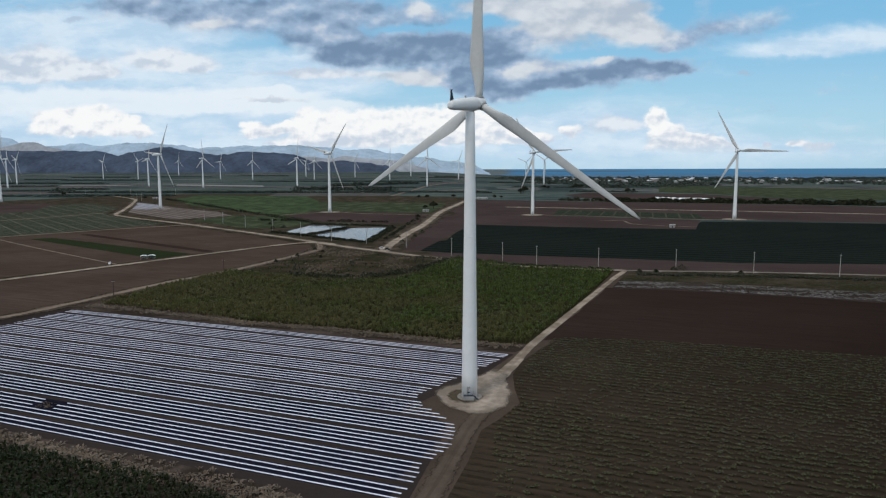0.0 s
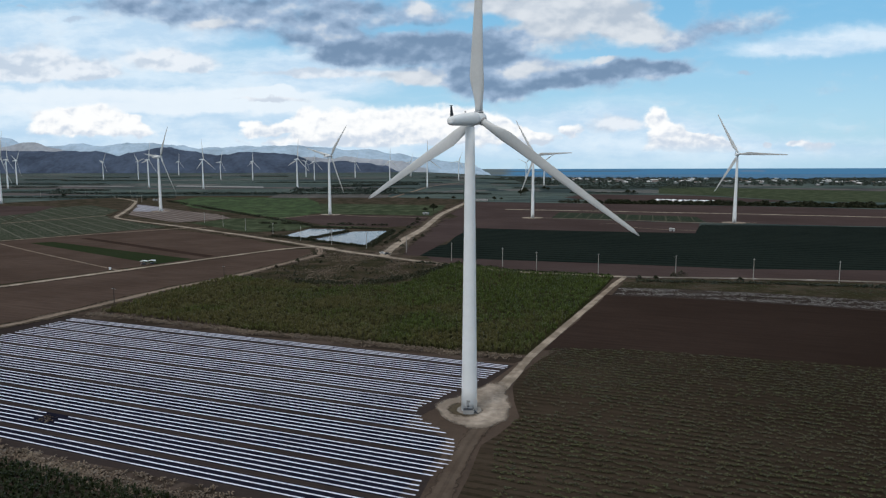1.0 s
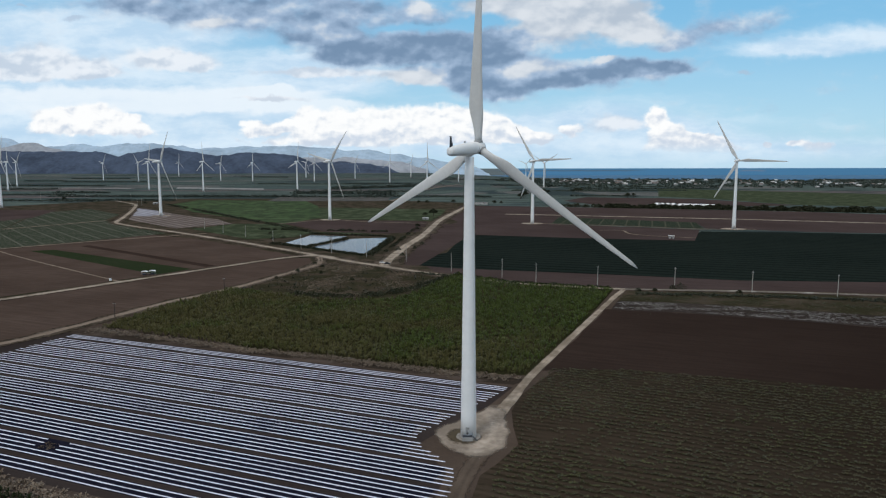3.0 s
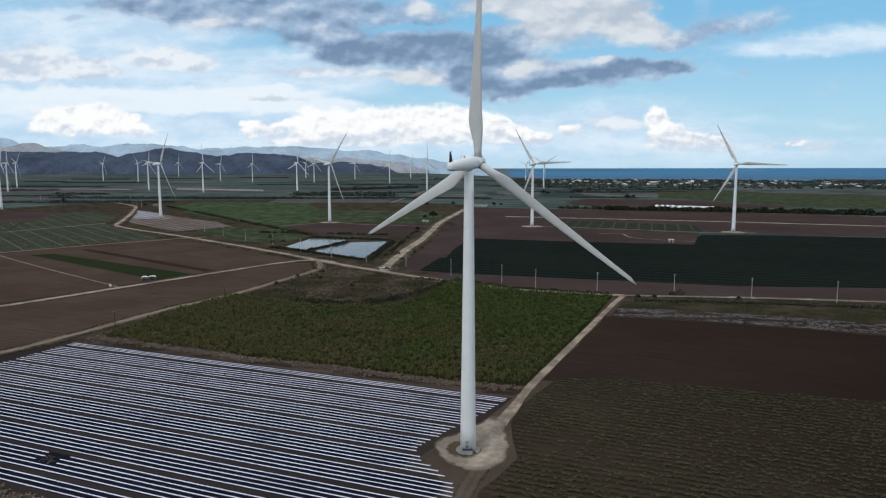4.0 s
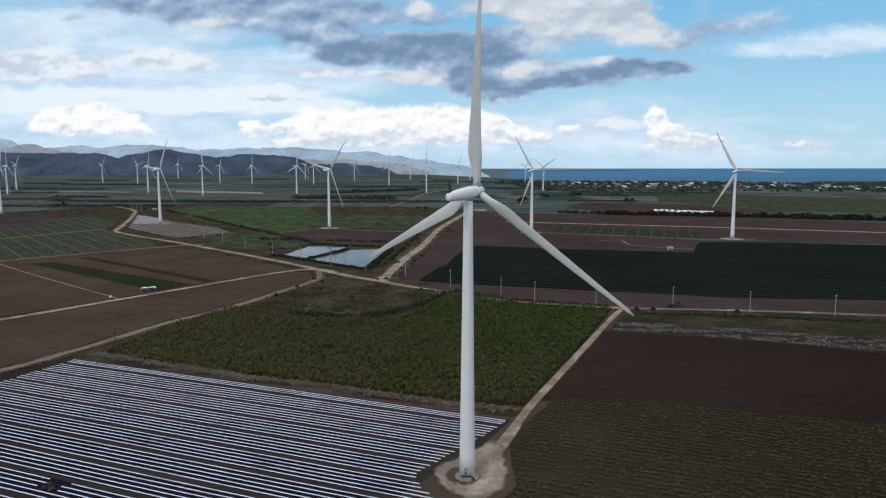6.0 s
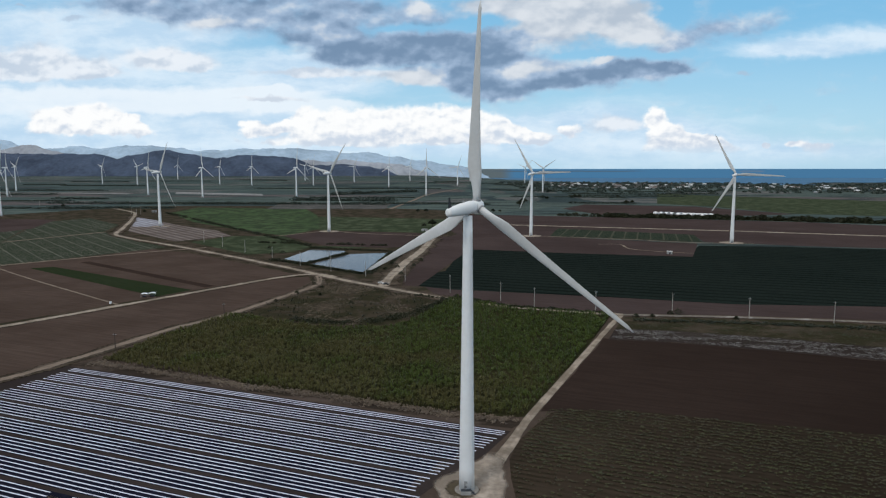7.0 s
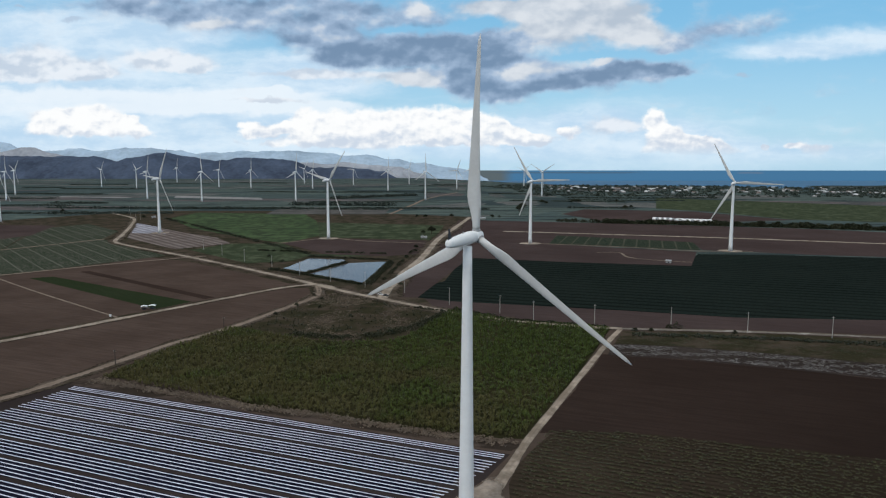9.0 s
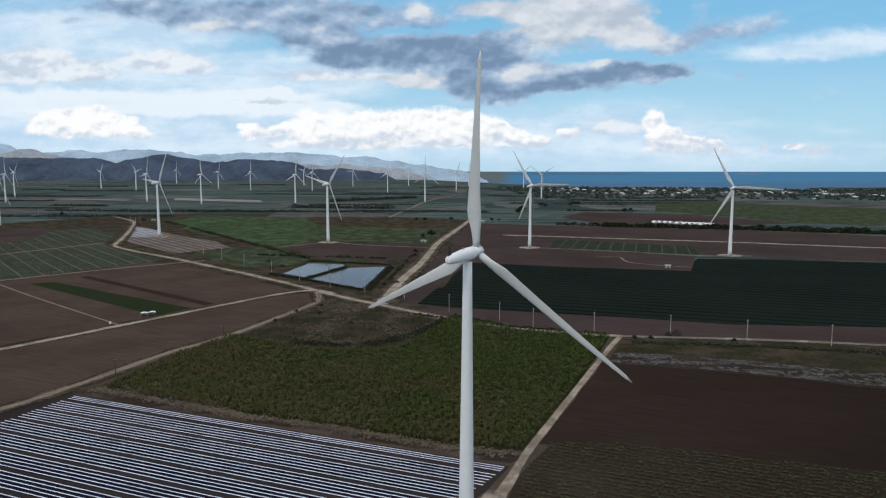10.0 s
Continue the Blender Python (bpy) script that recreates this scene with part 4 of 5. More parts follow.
for _ in range(42000):
    row, sx = rng.randrange(226, 262), rng.uniform(-110, 190)
    x, y = along(sx, row * 1.5 + rng.gauss(0, 0.22) + 0.6 * noise.noise((sx * 0.03, row * 0.2, 6)))
    if inside(x, y, STRIP) and rng.random() < 0.26 + 0.9 * noise.noise((x * 0.04, y * 0.15, 4)) + 0.5 * noise.noise((x * 0.25, y * 0.25, 7)):
        w, d = rng.uniform(0.15, 0.9), rng.uniform(0.03, 0.10)
        a = -ROW_TURN + rng.gauss(0, 0.12)
        ux, uy = math.cos(a), math.sin(a)
        b = len(verts)
        verts += [(x - w * ux + d * uy, y - w * uy - d * ux, 0.30), (x + w * ux + d * uy, y + w * uy - d * ux, 0.34), (x + w * ux - d * uy, y + w * uy + d * ux, 0.42), (x - w * ux - d * uy, y - w * uy + d * ux, 0.36)]
        faces.append((b, b + 1, b + 2, b + 3))
tagged(raw("film_scraps", verts, faces, M["film"]), "torn grey scraps of old plastic film on soil", "plastic scraps", kind="stuff")
tufts("strip_weeds", [(104, 382), (140, 378), (190, 366), (240, 350), (330, 318)], 12.0, 9, M["weed"], 0.5, "low green weeds on the strip", "weeds", 33)
tufts("strip_weeds", [(96, 360), (140, 352), (190, 338), (240, 320), (330, 285)], 14.0, 6, M["weed"], 0.4, "low green weeds among film scraps", "weeds", 34)

# weeds on the rows of the near field
rng = random.Random(11)
spots = []
ROWF = [(31, 226), (41, 245), (68, 243), (106, 232), (152, 218), (240, 190), (240, 70), (12, 70), (10, 140), (13, 160), (21, 178), (22, 195)]
for row in range(25, 90):
    n = row * 2.9 + 0.7
    s = -90.0
    while s < 170:
        s += rng.uniform(0.5, 1.0)
        x, y = along(s, n + rng.gauss(0, 0.48) + 0.5 * noise.noise((s * 0.02, n * 0.05, 1)))
        if inside(x, y, ROWF) and rng.random() < 0.80 + 0.9 * noise.noise((x * 0.03, y * 0.03, 3)) + 0.5 * noise.noise((x * 0.13, y * 0.13, 8)):
            spots.append((x, y, 0.1, rng.uniform(0.4, 0.95), rng.uniform(0.2, 0.7), 6))
leaf_mesh("row_weeds", spots, M["row_plant"], "low weeds growing along the planting rows", "weeds", 7)


def heap(name, blobs, mat, label, category, leaf=0.5, seed=1, kind=""):
    """A mass of leaves: blobs of x, y, z, radius, height, count; every leaf a bent quad on the blob's uneven skin."""
    r = np.random.default_rng(seed)
    verts, faces = [], []
    for x, y, z, rad, high, count in blobs:
        for _ in range(count):
            a, c = r.uniform(0, 6.283), r.uniform(0.0, 1.0)
            q = math.sqrt(max(0.0, 1 - c * c)) * r.uniform(0.6, 1.12)
            lump = 1 + 0.3 * math.sin(3 * a + x) + 0.2 * math.sin(5 * a + y)
            p = np.array((x + rad * q * math.cos(a) * lump, y + rad * q * math.sin(a) * lump, z + high * c * r.uniform(0.7, 1.1)))
            d1, d2 = r.normal(size=3), r.normal(size=3)
            d1 *= leaf / np.linalg.norm(d1)
            d2 *= leaf * 0.7 / np.linalg.norm(d2)
            b = len(verts)
            verts += [tuple(p - d1), tuple(p + d2), tuple(p + d1), tuple(p - d2)]
            faces.append((b, b + 1, b + 2, b + 3))
    return tagged(raw(name, verts, faces, mat), label, category, kind=kind)


def hedge(name, a, b, wide, high, label, leaf=0.9, per=60, seed=1, gaps=0.0):
    rng = random.Random(seed)
    n = max(2, int(math.dist(a, b) / (wide * 0.9)))
    blobs = []
    for i in range(n):
        if rng.random() < gaps:
            continue
        t = (i + rng.uniform(-0.3, 0.3)) / n
        x, y = a[0] + (b[0] - a[0]) * t, a[1] + (b[1] - a[1]) * t
        s = rng.uniform(0.6, 1.15)
        blobs.append((x, y + rng.uniform(-1, 1), lie(x, y), wide * s, high * s * rng.uniform(0.8, 1.15), per))
    # far hedges take the leaf colour with haze mixed in
    return heap(name, blobs, M["hazed_bush" if a[1] > 1400 else "bush"], label, "hedge", leaf, seed, "stuff")


hedge("hedge", (10, 463), (44, 431), 2.2, 2.0, "dark weedy shrubs along the far edge of the crop", 0.45, 110, 5, 0.05)
hedge("hedge", (44, 431), (103, 411), 1.9, 1.6, "dark weedy shrubs along the far edge of the crop", 0.45, 90, 6, 0.15)
hedge("tree_line", (289, 1186), (407, 1158), 8, 7.5, "dark dense line of trees beyond the fields", 1.7, 420, 1)
hedge("tree_line", (407, 1158), (574, 1107), 9, 8, "dark dense line of trees beyond the fields", 1.7, 420, 2)
hedge("tree_line", (574, 1107), (860, 990), 9, 8, "dark dense line of trees beyond the fields", 1.7, 420, 3)
hedge("tree_line", (215, 1215), (285, 1190), 7, 6, "dark dense line of trees beyond the fields", 1.5, 100, 4, 0.2)
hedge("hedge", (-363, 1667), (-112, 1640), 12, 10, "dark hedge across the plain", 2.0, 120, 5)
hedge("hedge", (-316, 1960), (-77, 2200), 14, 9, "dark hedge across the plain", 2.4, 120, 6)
hedge("hedge", (-520, 1270), (-276, 935), 5, 3, "low dark hedge along the meadow", 0.9, 40, 7, 0.35)
hedge("hedge", (-276, 935), (-150, 760), 4, 3, "low dark hedge along the meadow", 0.8, 40, 8, 0.35)
hedge("hedge", (-900, 1560), (-300, 1520), 14, 4.5, "low dark hedge across the plain", 2.0, 110, 9)
hedge("hedge", (-15, 410), (4, 452), 5.0, 3.6, "dark shrubs between crop and scrub", 0.5, 160, 10)
hedge("hedge", (-44, 383), (-16, 408), 5.5, 3.2, "dark shrubs between crop and scrub", 0.5, 160, 11)
hedge("hedge", (-88, 391), (-46, 382), 4.5, 2.6, "dark shrubs between crop and scrub", 0.5, 140, 12, 0.1)
hedge("hedge", (-165, 648), (-120, 612), 3.0, 2.6, "dark shrubs on the pond bank", 0.6, 90, 13)
hedge("hedge", (-120, 610), (-66, 562), 3.0, 2.4, "dark shrubs on the pond bank", 0.6, 90, 14)
hedge("hedge", (-62, 565), (-52, 700), 4.0, 3.2, "dark shrubs on the pond bank", 0.7, 110, 15)
hedge("hedge", (-126, 624), (-99, 694), 2.5, 2.2, "dark shrubs between the two ponds", 0.6, 90, 16)
hedge("hedge", (-145, 740), (-55, 712), 2.5, 2.4, "dark shrubs behind the ponds", 0.6, 70, 17, 0.2)
hedge("hedge", (-50, 590), (-34, 790), 2.6, 2.4, "scattered dark shrubs beside the inland road", 0.6, 70, 19, 0.62)
hedge("hedge", (-215, 792), (-62, 762), 2.8, 2.8, "broken row of dark shrubs behind the ponds", 0.6, 70, 20, 0.4)
hedge("hedge", (-20, 470), (30, 440), 2.0, 1.6, "dark shrubs along the road", 0.5, 70, 18, 0.2)

rng = random.Random(21)
for i in range(34):
    x, y = rng.uniform(-1900, 900), 1350 + 2300 * rng.random() ** 1.2
    x *= 0.35 + y / 4500
    half = rng.uniform(60, 240)
    if -1250 < x < -400 and 1850 < y < 2250 or y < 1500 and x > -300:
        continue
    tilt = rng.uniform(-0.12, 0.05)
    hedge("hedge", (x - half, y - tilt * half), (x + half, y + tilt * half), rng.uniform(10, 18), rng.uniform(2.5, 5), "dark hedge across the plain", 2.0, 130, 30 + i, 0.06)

SCRUB = [(-100, 546), (-82, 530), (-34, 484), (2, 456), (-5, 434), (-15, 408), (-23, 391), (-31, 384), (-52, 380), (-73, 385), (-95, 396), (-126, 413), (-111, 464)]
rng = random.Random(41)
straw, shrubs = [], []
for _ in range(9000):
    x, y = rng.uniform(-128, 4), rng.uniform(376, 548)
    if inside(x, y, SCRUB):
        dark_level = noise.noise((x * 0.035, y * 0.025, 6)) + 0.25 * noise.noise((x * 0.15, y * 0.12, 2))
        if dark_level < 0.0:
            straw.append((x, y, 0.08, rng.uniform(0.4, 0.9), rng.uniform(0.3, 0.8), 5))
        elif rng.random() < 0.13:
            shrubs.append((x, y, 0.08, rng.uniform(0.5, 1.3), rng.uniform(0.5, 1.4), 7))
leaf_mesh("scrub_grass", straw, M["straw"], "dry straw coloured scrub grass", "dry grass", 42)
leaf_mesh("scrub_shrubs", shrubs, M["bush"], "low dark scrub between crop and road", "shrubs", 43)
blobs = []
for x, y, r in ((-98, 512, 1.8), (-90, 500, 1.5), (-104, 478, 1.6), (-86, 470, 1.2), (-112, 448, 1.4), (-60, 440, 1.6), (146, 408, 3.0), (141, 409, 2.0), (118, 402, 1.6), (128, 402, 1.4), (176, 395, 1.5), (-20, 640, 2.6), (-26, 610, 2.0), (-34, 560, 2.4), (-40, 600, 2.4), (-166, 700, 2.4), (-175, 690, 2.0), (-190, 740, 2.2)):
    blobs.append((x, y, lie(x, y), r, r * 1.3, 130))
heap("shrub_clumps", blobs, M["bush"], "scattered dark shrubs beside the dirt roads", "shrubs", 0.45, 44, "stuff")


def tree(x, y, high, seed):
    """A tapered trunk with limbs and a crown of many small leaves."""
    r = random.Random(seed)
    root = tagged(new("tree"), "broad dark green tree standing among the fields", "tree", "field trees")
    bm = bmesh.new()
    bmesh.ops.create_cone(bm, cap_ends=True, segments=8, radius1=0.05 * high, radius2=0.025 * high, depth=0.5 * high, matrix=Matrix.Translation((0, 0, 0.25 * high)))
    trunk = part("trunk", bm, M["bark"], root)
    tips = []
    for i in range(6):
        a = i * 1.05 + r.uniform(-0.3, 0.3)
        tip = Vector((0.34 * high * math.cos(a), 0.34 * high * math.sin(a), high * r.uniform(0.6, 0.82)))
        base = Vector((0, 0, high * r.uniform(0.3, 0.45)))
        bm = bmesh.new()
        d = tip - base
        bmesh.ops.create_cone(bm, cap_ends=True, segments=6, radius1=0.022 * high, radius2=0.008 * high, depth=d.length, matrix=Matrix.Translation((tip + base) / 2) @ d.to_track_quat("Z", "Y").to_matrix().to_4x4())
        part("limb", bm, M["bark"], trunk)
        tips.append((tip.x, tip.y, tip.z - 0.2 * high, 0.2 * high, 0.26 * high, 260))
    tips.append((0, 0, 0.6 * high, 0.28 * high, 0.4 * high, 420))
    crown = heap("crown", tips, M["bush"], "", "", 0.045 * high, seed)
    crown.parent = root
    for key in list(crown.keys()):
        del crown[key]
    root.matrix_basis = Matrix.Translation((x, y, lie(x, y)))


for i, (x, y, h) in enumerate([(-14, 986, 12), (-26, 976, 7), (-30, 806, 6), (-30, 774, 5), (96, 1272, 8), (110, 1280, 6), (174, 1500, 13), (182, 1530, 15), (168, 1470, 12), (190, 1560, 14), (263, 1766, 12), (270, 1740, 10), (357, 1818, 13), (372, 1830, 12), (345, 1800, 9), (421, 1545, 12), (479, 1846, 11), (450, 1600, 9), (-793, 1416, 8), (-556, 1262, 7), (-30, 1270, 8), (-46, 1280, 7), (20, 1290, 8)]):
    tree(x, y, h, 60 + i)

# ---------------------------------------------------------------- ponds
patch("pond", [(-155, 655), (-142, 728), (-102, 716), (-104, 688), (-127, 632)], M["pond"], 0.12, "still grey farm pond reflecting the sky", "pond", 2.0)
patch("pond", [(-121, 621), (-95, 692), (-56, 701), (-62, 628), (-68, 574)], M["pond"], 0.12, "still grey farm pond reflecting the sky", "pond", 2.0)


# ---------------------------------------------------------------- utility poles
def pole(x, y, high=13.0, label="pale concrete utility pole beside the dirt road", mat="pole"):
    root = tagged(new("utility_pole"), label, "utility pole", "roadside poles")
    z = lie(x, y)
    root.location = (x, y, z)
    bm = bmesh.new()
    bmesh.ops.create_cone(bm, cap_ends=True, segments=10, radius1=0.22, radius2=0.14, depth=high, matrix=Matrix.Translation((0, 0, high / 2)))
    part("shaft", bm, M[mat], root)
    bm = bmesh.new()
    bmesh.ops.create_cube(bm, size=1, matrix=Matrix.Translation((0, 0, high - 0.7)) @ Matrix.Diagonal((1.6, 0.12, 0.14, 1)))
    part("crossarm", bm, M["grey_metal"], root)
    for s in (-0.7, 0.0, 0.7):
        bm = bmesh.new()
        bmesh.ops.create_cone(bm, cap_ends=True, segments=8, radius1=0.07, radius2=0.05, depth=0.3, matrix=Matrix.Translation((s, 0, high - 0.48)))
        part("insulator", bm, M["dark_metal"], root)
    return root


POLES = [(-284, 802), (-246, 753), (-207, 705), (-165, 652), (-130, 614), (-96, 578), (-63, 552), (-29, 528), (6, 480), (40, 451), (60, 430), (97, 418), (143, 411), (184, 396), (228, 384), (276, 372)]
POLES += [(-569, 1238), (-559, 1236), (-550, 1234)] + [(-950 + 95 * i, 1436 + 2 * i) for i in range(5)]
for x, y in POLES:
    pole(x, y)
for x, y in ((-164, 331), (-133, 405)):
    pole(x, y, 8.0, "short dark wooden pole beside the farm track", "dark_pole")


# ---------------------------------------------------------------- wind turbines
def ring_loft(rings, mat, name, parent, label="", closed=True):
    """Join rings of equal length into a skin."""
    bm = bmesh.new()
    made = [[bm.verts.new(p) for p in ring] for ring in rings]
    n = len(made[0])
    for a, b in zip(made, made[1:]):
        for i in range(n):
            f = bm.faces.new((a[i], a[(i + 1) % n], b[(i + 1) % n], b[i]))
            f.smooth = True
    if closed:
        bm.faces.new(made[0][::-1])
        bm.faces.new(made[-1])
    bmesh.ops.recalc_face_normals(bm, faces=bm.faces[:])
    return part(name, bm, mat, parent, label)


def circle(r, z, n=40):
    return [(r * math.cos(2 * math.pi * i / n), r * math.sin(2 * math.pi * i / n), z) for i in range(n)]


def blade_rings(length=53.0):
    rings = []
    for i in range(27):
        t = i / 26
        r = 1.2 + (length - 1.2) * t
        if r < 11:
            chord = 2.0 + 2.0 * smooth(2.5, 11, r)
        else:
            chord = 4.0 - 3.1 * ((r - 11) / (length - 11)) ** 0.8
        if t > 0.96:
            chord *= 1 - 0.75 * ((t - 0.96) / 0.04) ** 2
        flat = smooth(2.0, 13, r)
        thick = 2.0 * (1 - flat) + chord * (0.30 - 0.16 * t) * flat
        twist = radians(16 * (1 - smooth(4, 44, r)) + 2)
        bend = 1.9 * (t ** 2.2)
        ring = []
        for j in range(20):
            a = 2 * math.pi * j / 20
            c = math.cos(a)
            x = chord * 0.5 * c - 0.18 * chord * flat
            taper = (1 - flat) + flat * (0.5 + 0.5 * c) ** 0.45 if c > -0.999 else (1 - flat)
            y = thick * 0.5 * math.sin(a) * taper
            ring.append((x * math.cos(twist) - y * math.sin(twist), x * math.sin(twist) + y * math.cos(twist) + bend, r))
        rings.append(ring)
    return rings


def boxed(size, at, bevel=0.0):
    bm = bmesh.new()
    bmesh.ops.create_cube(bm, size=1, matrix=Matrix.Translation(at) @ Matrix.Diagonal((*size, 1)))
    if bevel:
        bmesh.ops.bevel(bm, geom=bm.edges[:], offset=bevel, segments=2, affect="EDGES")
    return bm


def turbine(x, y, yaw, phase, label, height=80.0):
    """Tower on the ground at x, y; the rotor looks along +Y of the thing before it is turned by yaw."""
    root = tagged(new("wind_turbine"), label, "wind turbine", "wind farm turbines")
    top = height - 2.1
    bm = bmesh.new()
    bmesh.ops.create_cone(bm, cap_ends=True, segments=48, radius1=3.5, radius2=3.4, depth=0.5, matrix=Matrix.Translation((0, 0, 0.22)))
    part("foundation", bm, M["concrete"], root, "round concrete foundation ring")
    rings = []
    for i in range(13):
        z = 0.5 + (top - 0.5) * i / 12
        rings.append(circle(2.2 - 0.98 * i / 12, z))
    ring_loft(rings, M["white_paint"], "tower", root, "tapered white steel tower")
    for z in (21, 45):
        r = 2.2 - 0.98 * z / top
        ring_loft([circle(r + 0.004, z - 0.12), circle(r + 0.014, z), circle(r + 0.004, z + 0.12)], M["white_paint"], "flange", root)
    # nacelle: a rounded drum along Y, slightly raised to the front
    rings = []
    for yy, r in ((-8.6, 0.35), (-8.5, 0.75), (-8.2, 1.05), (-7.6, 1.22), (-5.5, 1.42), (-2.5, 1.64), (0.6, 1.74), (1.8, 1.68), (2.2, 1.5)):
        ring = []
        for i in range(32):
            a = 2 * math.pi * i / 32
            c, s = math.cos(a), math.sin(a)
            e = 0.86
            ring.append((r * math.copysign(abs(c) ** e, c), yy, height + 0.105 * yy + r * math.copysign(abs(s) ** e, s)))
        rings.append(ring)
    nac = ring_loft(rings, M["white_paint"], "nacelle", root, "long rounded white nacelle")
    bm = bmesh.new()
    v = [bm.verts.new(p) for p in ((-0.09, -8.3, height - 0.3), (-0.09, -6.9, height + 0.2), (-0.09, -7.65, height + 2.9), (-0.09, -8.05, height + 2.9))]
    f = bm.faces.new(v)
    ext = bmesh.ops.extrude_face_region(bm, geom=[f])
    for q in ext["geom"]:
        if isinstance(q, bmesh.types.BMVert):
            q.co.x += 0.18
    bmesh.ops.recalc_face_normals(bm, faces=bm.faces[:])
    part("vane_mast", bm, M["dark_metal"], nac, "dark upright fin at the tail")
    part("sensor_bar", boxed((0.9, 0.12, 0.12), (0, -7.85, height + 2.96)), M["dark_metal"], nac, "dark sensor bar on the fin")
    part("beacon", boxed((0.35, 0.35, 0.5), (0, -2.0, height + 1.72), 0.05), M["grey_metal"], nac, "small grey beacon")
    # hub and blades turn about the tilted shaft
    tilt = radians(6)
    hub_at = Matrix.Translation((0, 3.9, height + 0.41)) @ Matrix.Rotation(tilt, 4, "X") @ Matrix.Rotation(phase, 4, "Y")
    rings = []
    for yy, r in ((-1.6, 1.45), (-1.2, 1.6), (0, 1.75), (1.0, 1.6), (1.9, 1.15), (2.4, 0.6), (2.55, 0.15)):
        rings.append([(r * math.cos(2 * math.pi * i / 28), yy, r * math.sin(2 * math.pi * i / 28)) for i in range(28)])
    hub = ring_loft(rings, M["white_paint"], "hub", root, "rounded white rotor hub")
    hub.matrix_basis = hub_at
    first = ring_loft(blade_rings(), M["blade_paint"], "blade", hub, "long tapered light grey blade")
    for q in (1, 2):
        b = new("blade", first.data)
        b.parent = hub
        b["label"] = first["label"]
        b.matrix_basis = Matrix.Rotation(q * 2 * math.pi / 3, 4, "Y")
    collar = ring_loft([circle(1.16, 1.35), circle(1.22, 1.5), circle(1.22, 1.75), circle(1.10, 1.85)], M["grey_metal"], "blade_collar", hub, "grey bearing ring at the blade root")
    for q in (1, 2):
        b = new("blade_collar", collar.data)
        b.parent = hub
        b["label"] = collar["label"]
        b.matrix_basis = Matrix.Rotation(q * 2 * math.pi / 3, 4, "Y")
    # entrance: a door over a raised steel landing with steps down its side
    front = Matrix.Rotation(-yaw, 4, "Z") @ Matrix.Translation((-0.35, 0, 0))
    door = part("door", boxed((1.0, 0.16, 2.2), (0, -2.08, 2.75), 0.04), M["grey_metal"], root, "grey steel door")
    door.matrix_basis = front
    part("door_vent", boxed((0.6, 0.05, 0.35), (0, -2.18, 2.2)), M["dark_metal"], door, "dark vent in the door")
    part("door_handle", boxed((0.06, 0.08, 0.22), (0.38, -2.2, 2.7), 0.01), M["dark_metal"], door)
    landing = part("landing", boxed((2.9, 1.5, 1.15), (0, -2.75, 0.95), 0.05), M["wall_pale"], root, "pale box under the entrance landing")
    landing.matrix_basis = front
    part("deck", boxed((2.8, 1.4, 0.06), (0, -2.75, 1.555)), M["dark_metal"], landing, "dark steel grating deck")
    for sx in (-1.38, 1.38):
        part("handrail", boxed((0.05, 1.4, 0.05), (sx, -2.75, 2.5)), M["grey_metal"], landing)
        for sy in (-3.4, -2.75, -2.1):
            part("rail_post", boxed((0.05, 0.05, 1.0), (sx, sy, 2.03)), M["grey_metal"], landing)
    for i in range(5):
        step = part("step", boxed((0.26, 1.1, 0.06), (1.58 + 0.25 * i, -2.75, 1.3 - 0.22 * i)), M["dark_metal"], root)
        step.matrix_basis = front
    root.matrix_basis = Matrix.Translation((x, y, lie(x, y))) @ Matrix.Rotation(yaw, 4, "Z")
    return root


YAW = radians(-40)  # rotors look to the right and away
main = turbine(7.2, 181.0, YAW, radians(4), "tall white three-bladed wind turbine on a gravel pad")
FARM = [  # x, y, rotor phase in degrees
    (-778, 1191, 30), (-1200, 1870, 10), (-1400, 2230, 50), (-1560, 3120, 40), (-1310, 2920, 75), (-850, 1960, 20), (-418, 1000, 35),
    (-1450, 3730, 15), (-645, 1825, 0), (-1015, 3100, 25), (-810, 2890, 8), (-392, 1825, 10), (-720, 3570, 40), (-540, 2850, 12),
    (-155, 925, 42), (-440, 3400, 30), (-208, 2650, 5), (-168, 3550, 20), (-45, 1920, 2), (66, 2890, 25), (409, 3357, 50),
    (115, 868, -32), (329, 2215, 60), (342, 792, -28), (150, 3650, 10)]
for x, y, a in FARM:
    c = copy_thing(main, Matrix.Translation((x, y, lie(x, y))) @ Matrix.Rotation(YAW, 4, "Z"))
    c["label"] = "white three-bladed wind turbine on the plain"
    for h in c.children:
        if h.name.startswith("hub"):
            h.matrix_basis = Matrix.Translation((0, 3.9, 80.41)) @ Matrix.Rotation(radians(6), 4, "X") @ Matrix.Rotation(radians(a), 4, "Y")
for x, y in ((-418, 1000), (-155, 925), (115, 868), (342, 792)):
    disc("pad", x, y, 14, 13, lie(x, y) + 0.45, "gravel", "pale gravel pad at a distant tower foot", "gravel pad")


